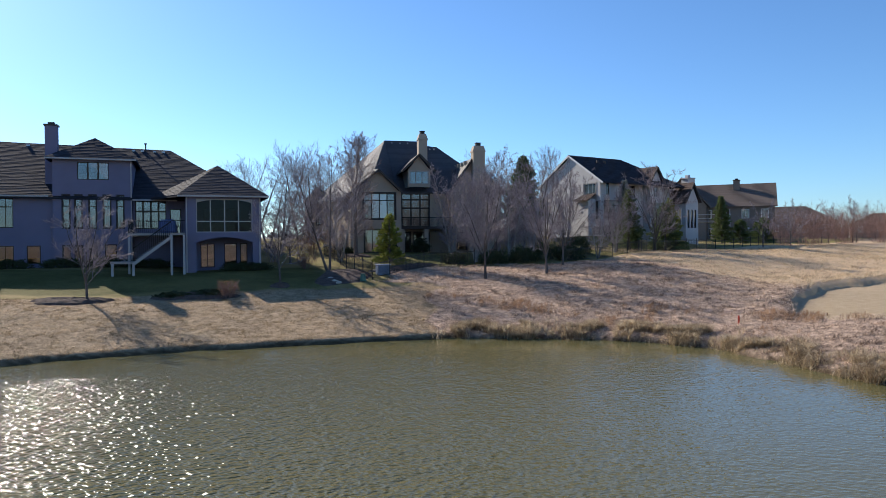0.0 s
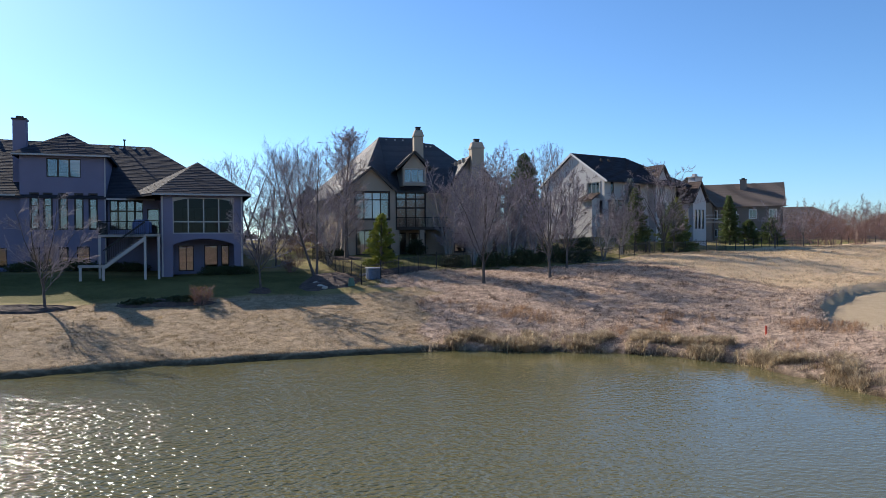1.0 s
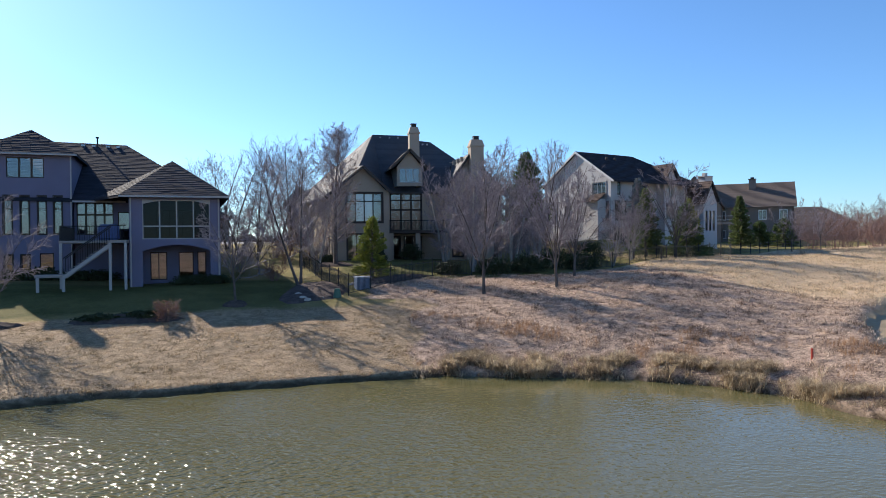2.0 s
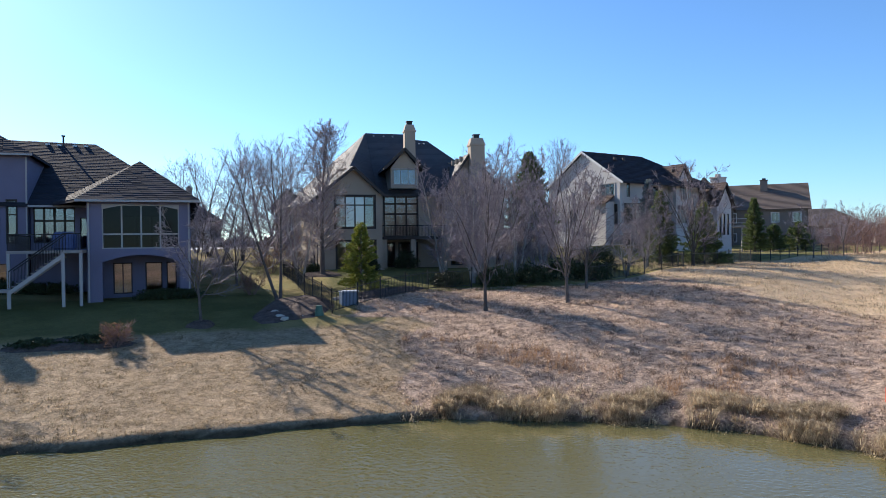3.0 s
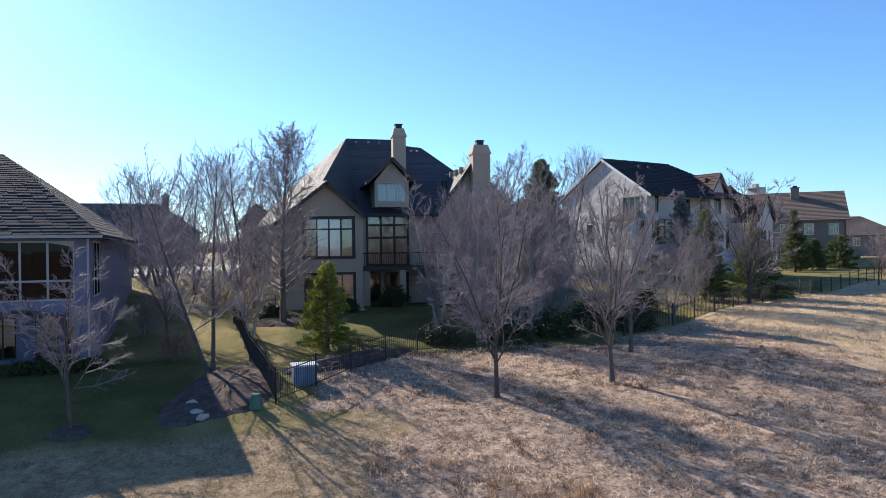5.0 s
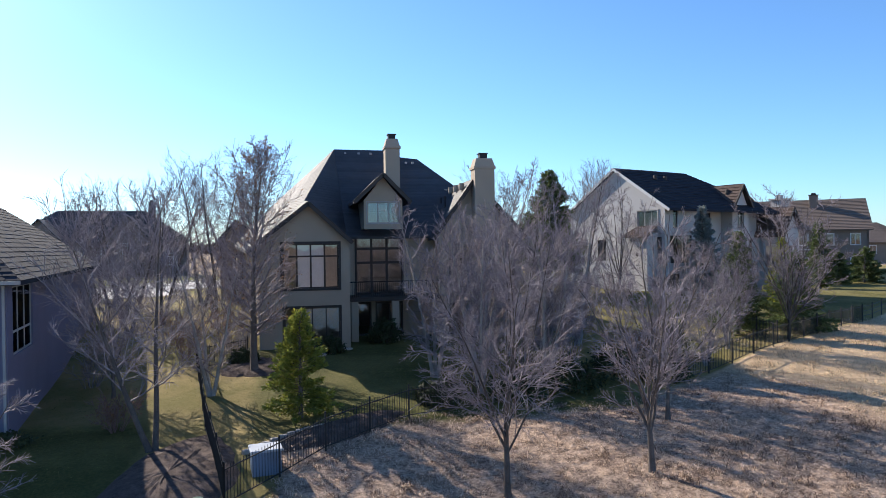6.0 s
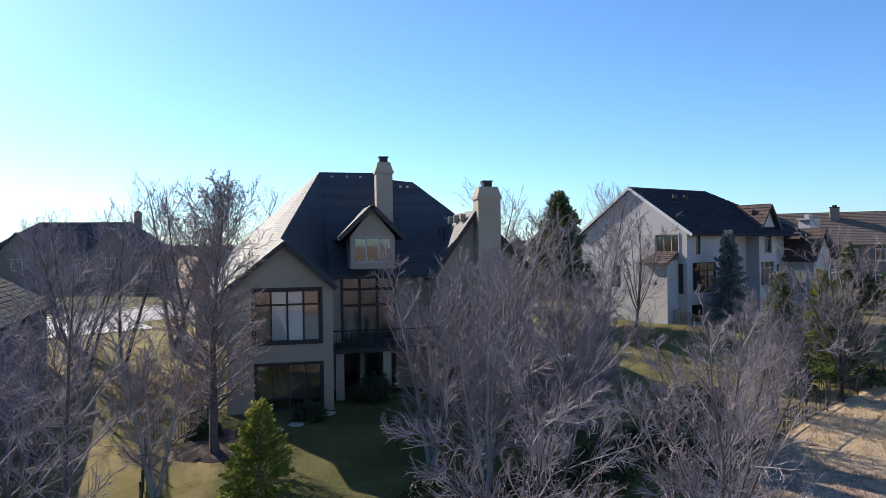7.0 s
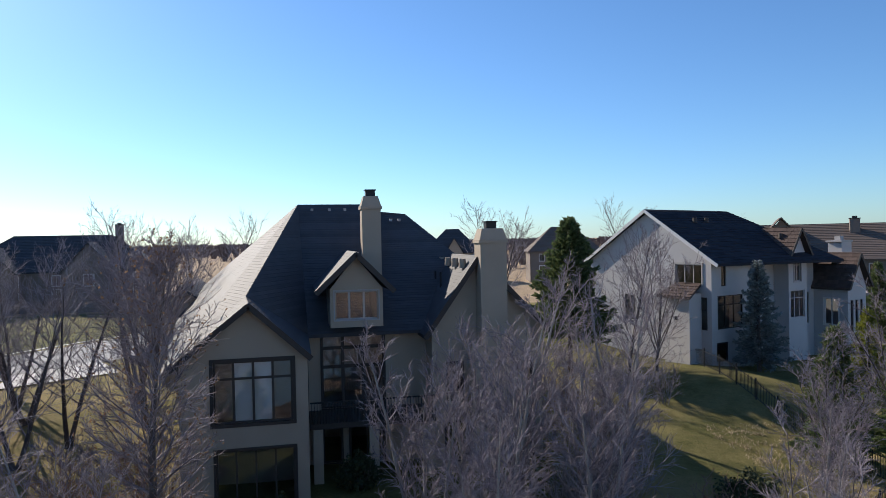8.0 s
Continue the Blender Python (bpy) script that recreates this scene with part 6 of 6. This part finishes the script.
plain_house(100.0, 175.0, -20, 20, 12, 6.0, 11.0, 15.4, STUCCO_TAN, ROOF_UMBER, "distant house with brown roof", wins=4)
plain_house(120.0, 150.0, -30, 22, 12, 5.5, 9.5, 13.6, STUCCO_BROWN, ROOF_UMBER, "distant low house with brown roof", wins=4)
plain_house(172.0, 172.0, -40, 20, 12, 6.0, 9.5, 13.0, STUCCO_BROWN, ROOF_UMBER, "distant low house behind the thicket", wins=4)


# ---- far woods ----
def far_woods():
    g = np.random.RandomState(9)
    n = 2600
    a = np.radians(g.uniform(-40, 60, n))
    r = 260 + 1300 * g.uniform(0, 1, n) ** 0.8
    keep = ~((r < 420) & (a < np.radians(10)))
    a, r = a[keep], r[keep]
    x, y = np.sin(a) * r, np.cos(a) * r
    n = len(x)
    h = g.uniform(5.5, 10.0, n)
    per = 16
    x, y, h = np.repeat(x, per), np.repeat(y, per), np.repeat(h, per)
    m = len(x)
    t, k = g.uniform(0, 6.283, m), np.sqrt(g.uniform(0, 1, m))
    bx, by = x + np.cos(t) * k * 1.2, y + np.sin(t) * k * 1.2
    z = ground_z(bx, by)
    tx, ty = x + np.cos(t) * k * h * 0.45, y + np.sin(t) * k * h * 0.45
    tz = z + h * (1 - 0.35 * k * k) * g.uniform(0.8, 1.05, m)
    w = 0.35 + 0.5 * g.uniform(0, 1, m)
    co = np.stack([np.column_stack([bx - 0.1, by, z]), np.column_stack([bx + 0.1, by, z]), np.column_stack([tx + w, ty, tz - 0.3]), np.column_stack([tx - w, ty, tz])], 1).reshape(-1, 3)
    me = mesh_arrays("woods", co, np.arange(4 * m).reshape(-1, 4), mat("far_twigs", (0.15, 0.11, 0.10), 0.95, 0.05, vary=0.3, scale=0.02, fine=0.3, bump=0, island=0.8, tint=(0.27, 0.21, 0.19)))
    tagged(new("woods", me), "bare winter woods along the horizon", "woods", kind="stuff")


far_woods()


# ---- small things ----
# covered grill on the deck of the grey house
th = empty("grill", pose(-2.2, 58.0, 0, 0, 0, 8) @ pose(-7.0, 1.0, 6.12), "barbecue grill under a blue fabric cover on the deck", "grill")
bm = bmesh.new()
bmesh.ops.create_cube(bm, size=1, matrix=Matrix.LocRotScale((0, 0, 0.55), None, (1.25, 0.6, 1.1)))
bmesh.ops.bevel(bm, geom=bm.edges[:], offset=0.14, segments=3, affect="EDGES")
for v in bm.verts:
    v.co.x *= 1 + 0.05 * math.sin(v.co.z * 9)
    v.co.y *= 1.1 - 0.2 * v.co.z
part("cover", bm, mat("blue_cover", (0.07, 0.10, 0.22), 0.7, vary=0.25, scale=4), th)

# stepping stones and edging by the tan house
for i, (x, y) in enumerate(((9.4, 68.6), (9.9, 69.2), (10.4, 69.7), (11.0, 70.3))):
    bm = bmesh.new()
    bmesh.ops.create_cone(bm, segments=9, radius1=0.36, radius2=0.34, depth=0.07, cap_ends=True)
    for v in bm.verts:
        v.co.x *= 1 + 0.15 * math.sin(i * 2 + v.co.y * 7)
    ob = link("stepping_stone", bm, ROCK)
    ob.matrix_world = pose(x, y, gz(x, y) + 0.06, 0, 0, 40 * i)
    tagged(ob, "flat pale stepping stone in the lawn", "paving stone", "stepping stones")
rng = random.Random(77)
for i in range(18):
    f = i / 17
    x, y = 6.3 + 5.2 * f, 55.0 + 3.0 * f + 0.5 * math.sin(f * 5)
    bm = bmesh.new()
    box(bm, -0.16, 0.16, -0.09, 0.09, -0.06, 0.11)
    bmesh.ops.bevel(bm, geom=bm.edges[:], offset=0.025, segments=1, affect="EDGES")
    ob = link("edging_stone", bm, ROCK)
    ob.matrix_world = pose(x, y, gz(x, y) + 0.03, 0, 0, 30 + rng.uniform(-12, 12))
    tagged(ob, "pale edging stone along the fenced bed", "edging stone", "edging stones")

# deck of the brown-roofed house beyond the white one
th = empty("raised_deck", pose(69.5, 105.0, 0, 0, 0, -20), "raised timber deck on tall posts behind a house", "deck")
bm = bmesh.new()
box(bm, -3.0, 3.0, 0, 3.0, 8.3, 8.55)
part("platform", bm, WOOD_DECK, th)
for x in (-2.8, 0.0, 2.8):
    bm = bmesh.new()
    box(bm, x - 0.1, x + 0.1, 0.05, 0.25, gz(69.5, 105.0) - 0.3, 8.3)
    part("post", bm, WOOD_DECK, th)
for z in (8.9, 9.5):
    bm = bmesh.new()
    box(bm, -3.0, 3.0, 0.02, 0.08, z, z + 0.07)
    part("rail", bm, TRIM_WHITE, th)
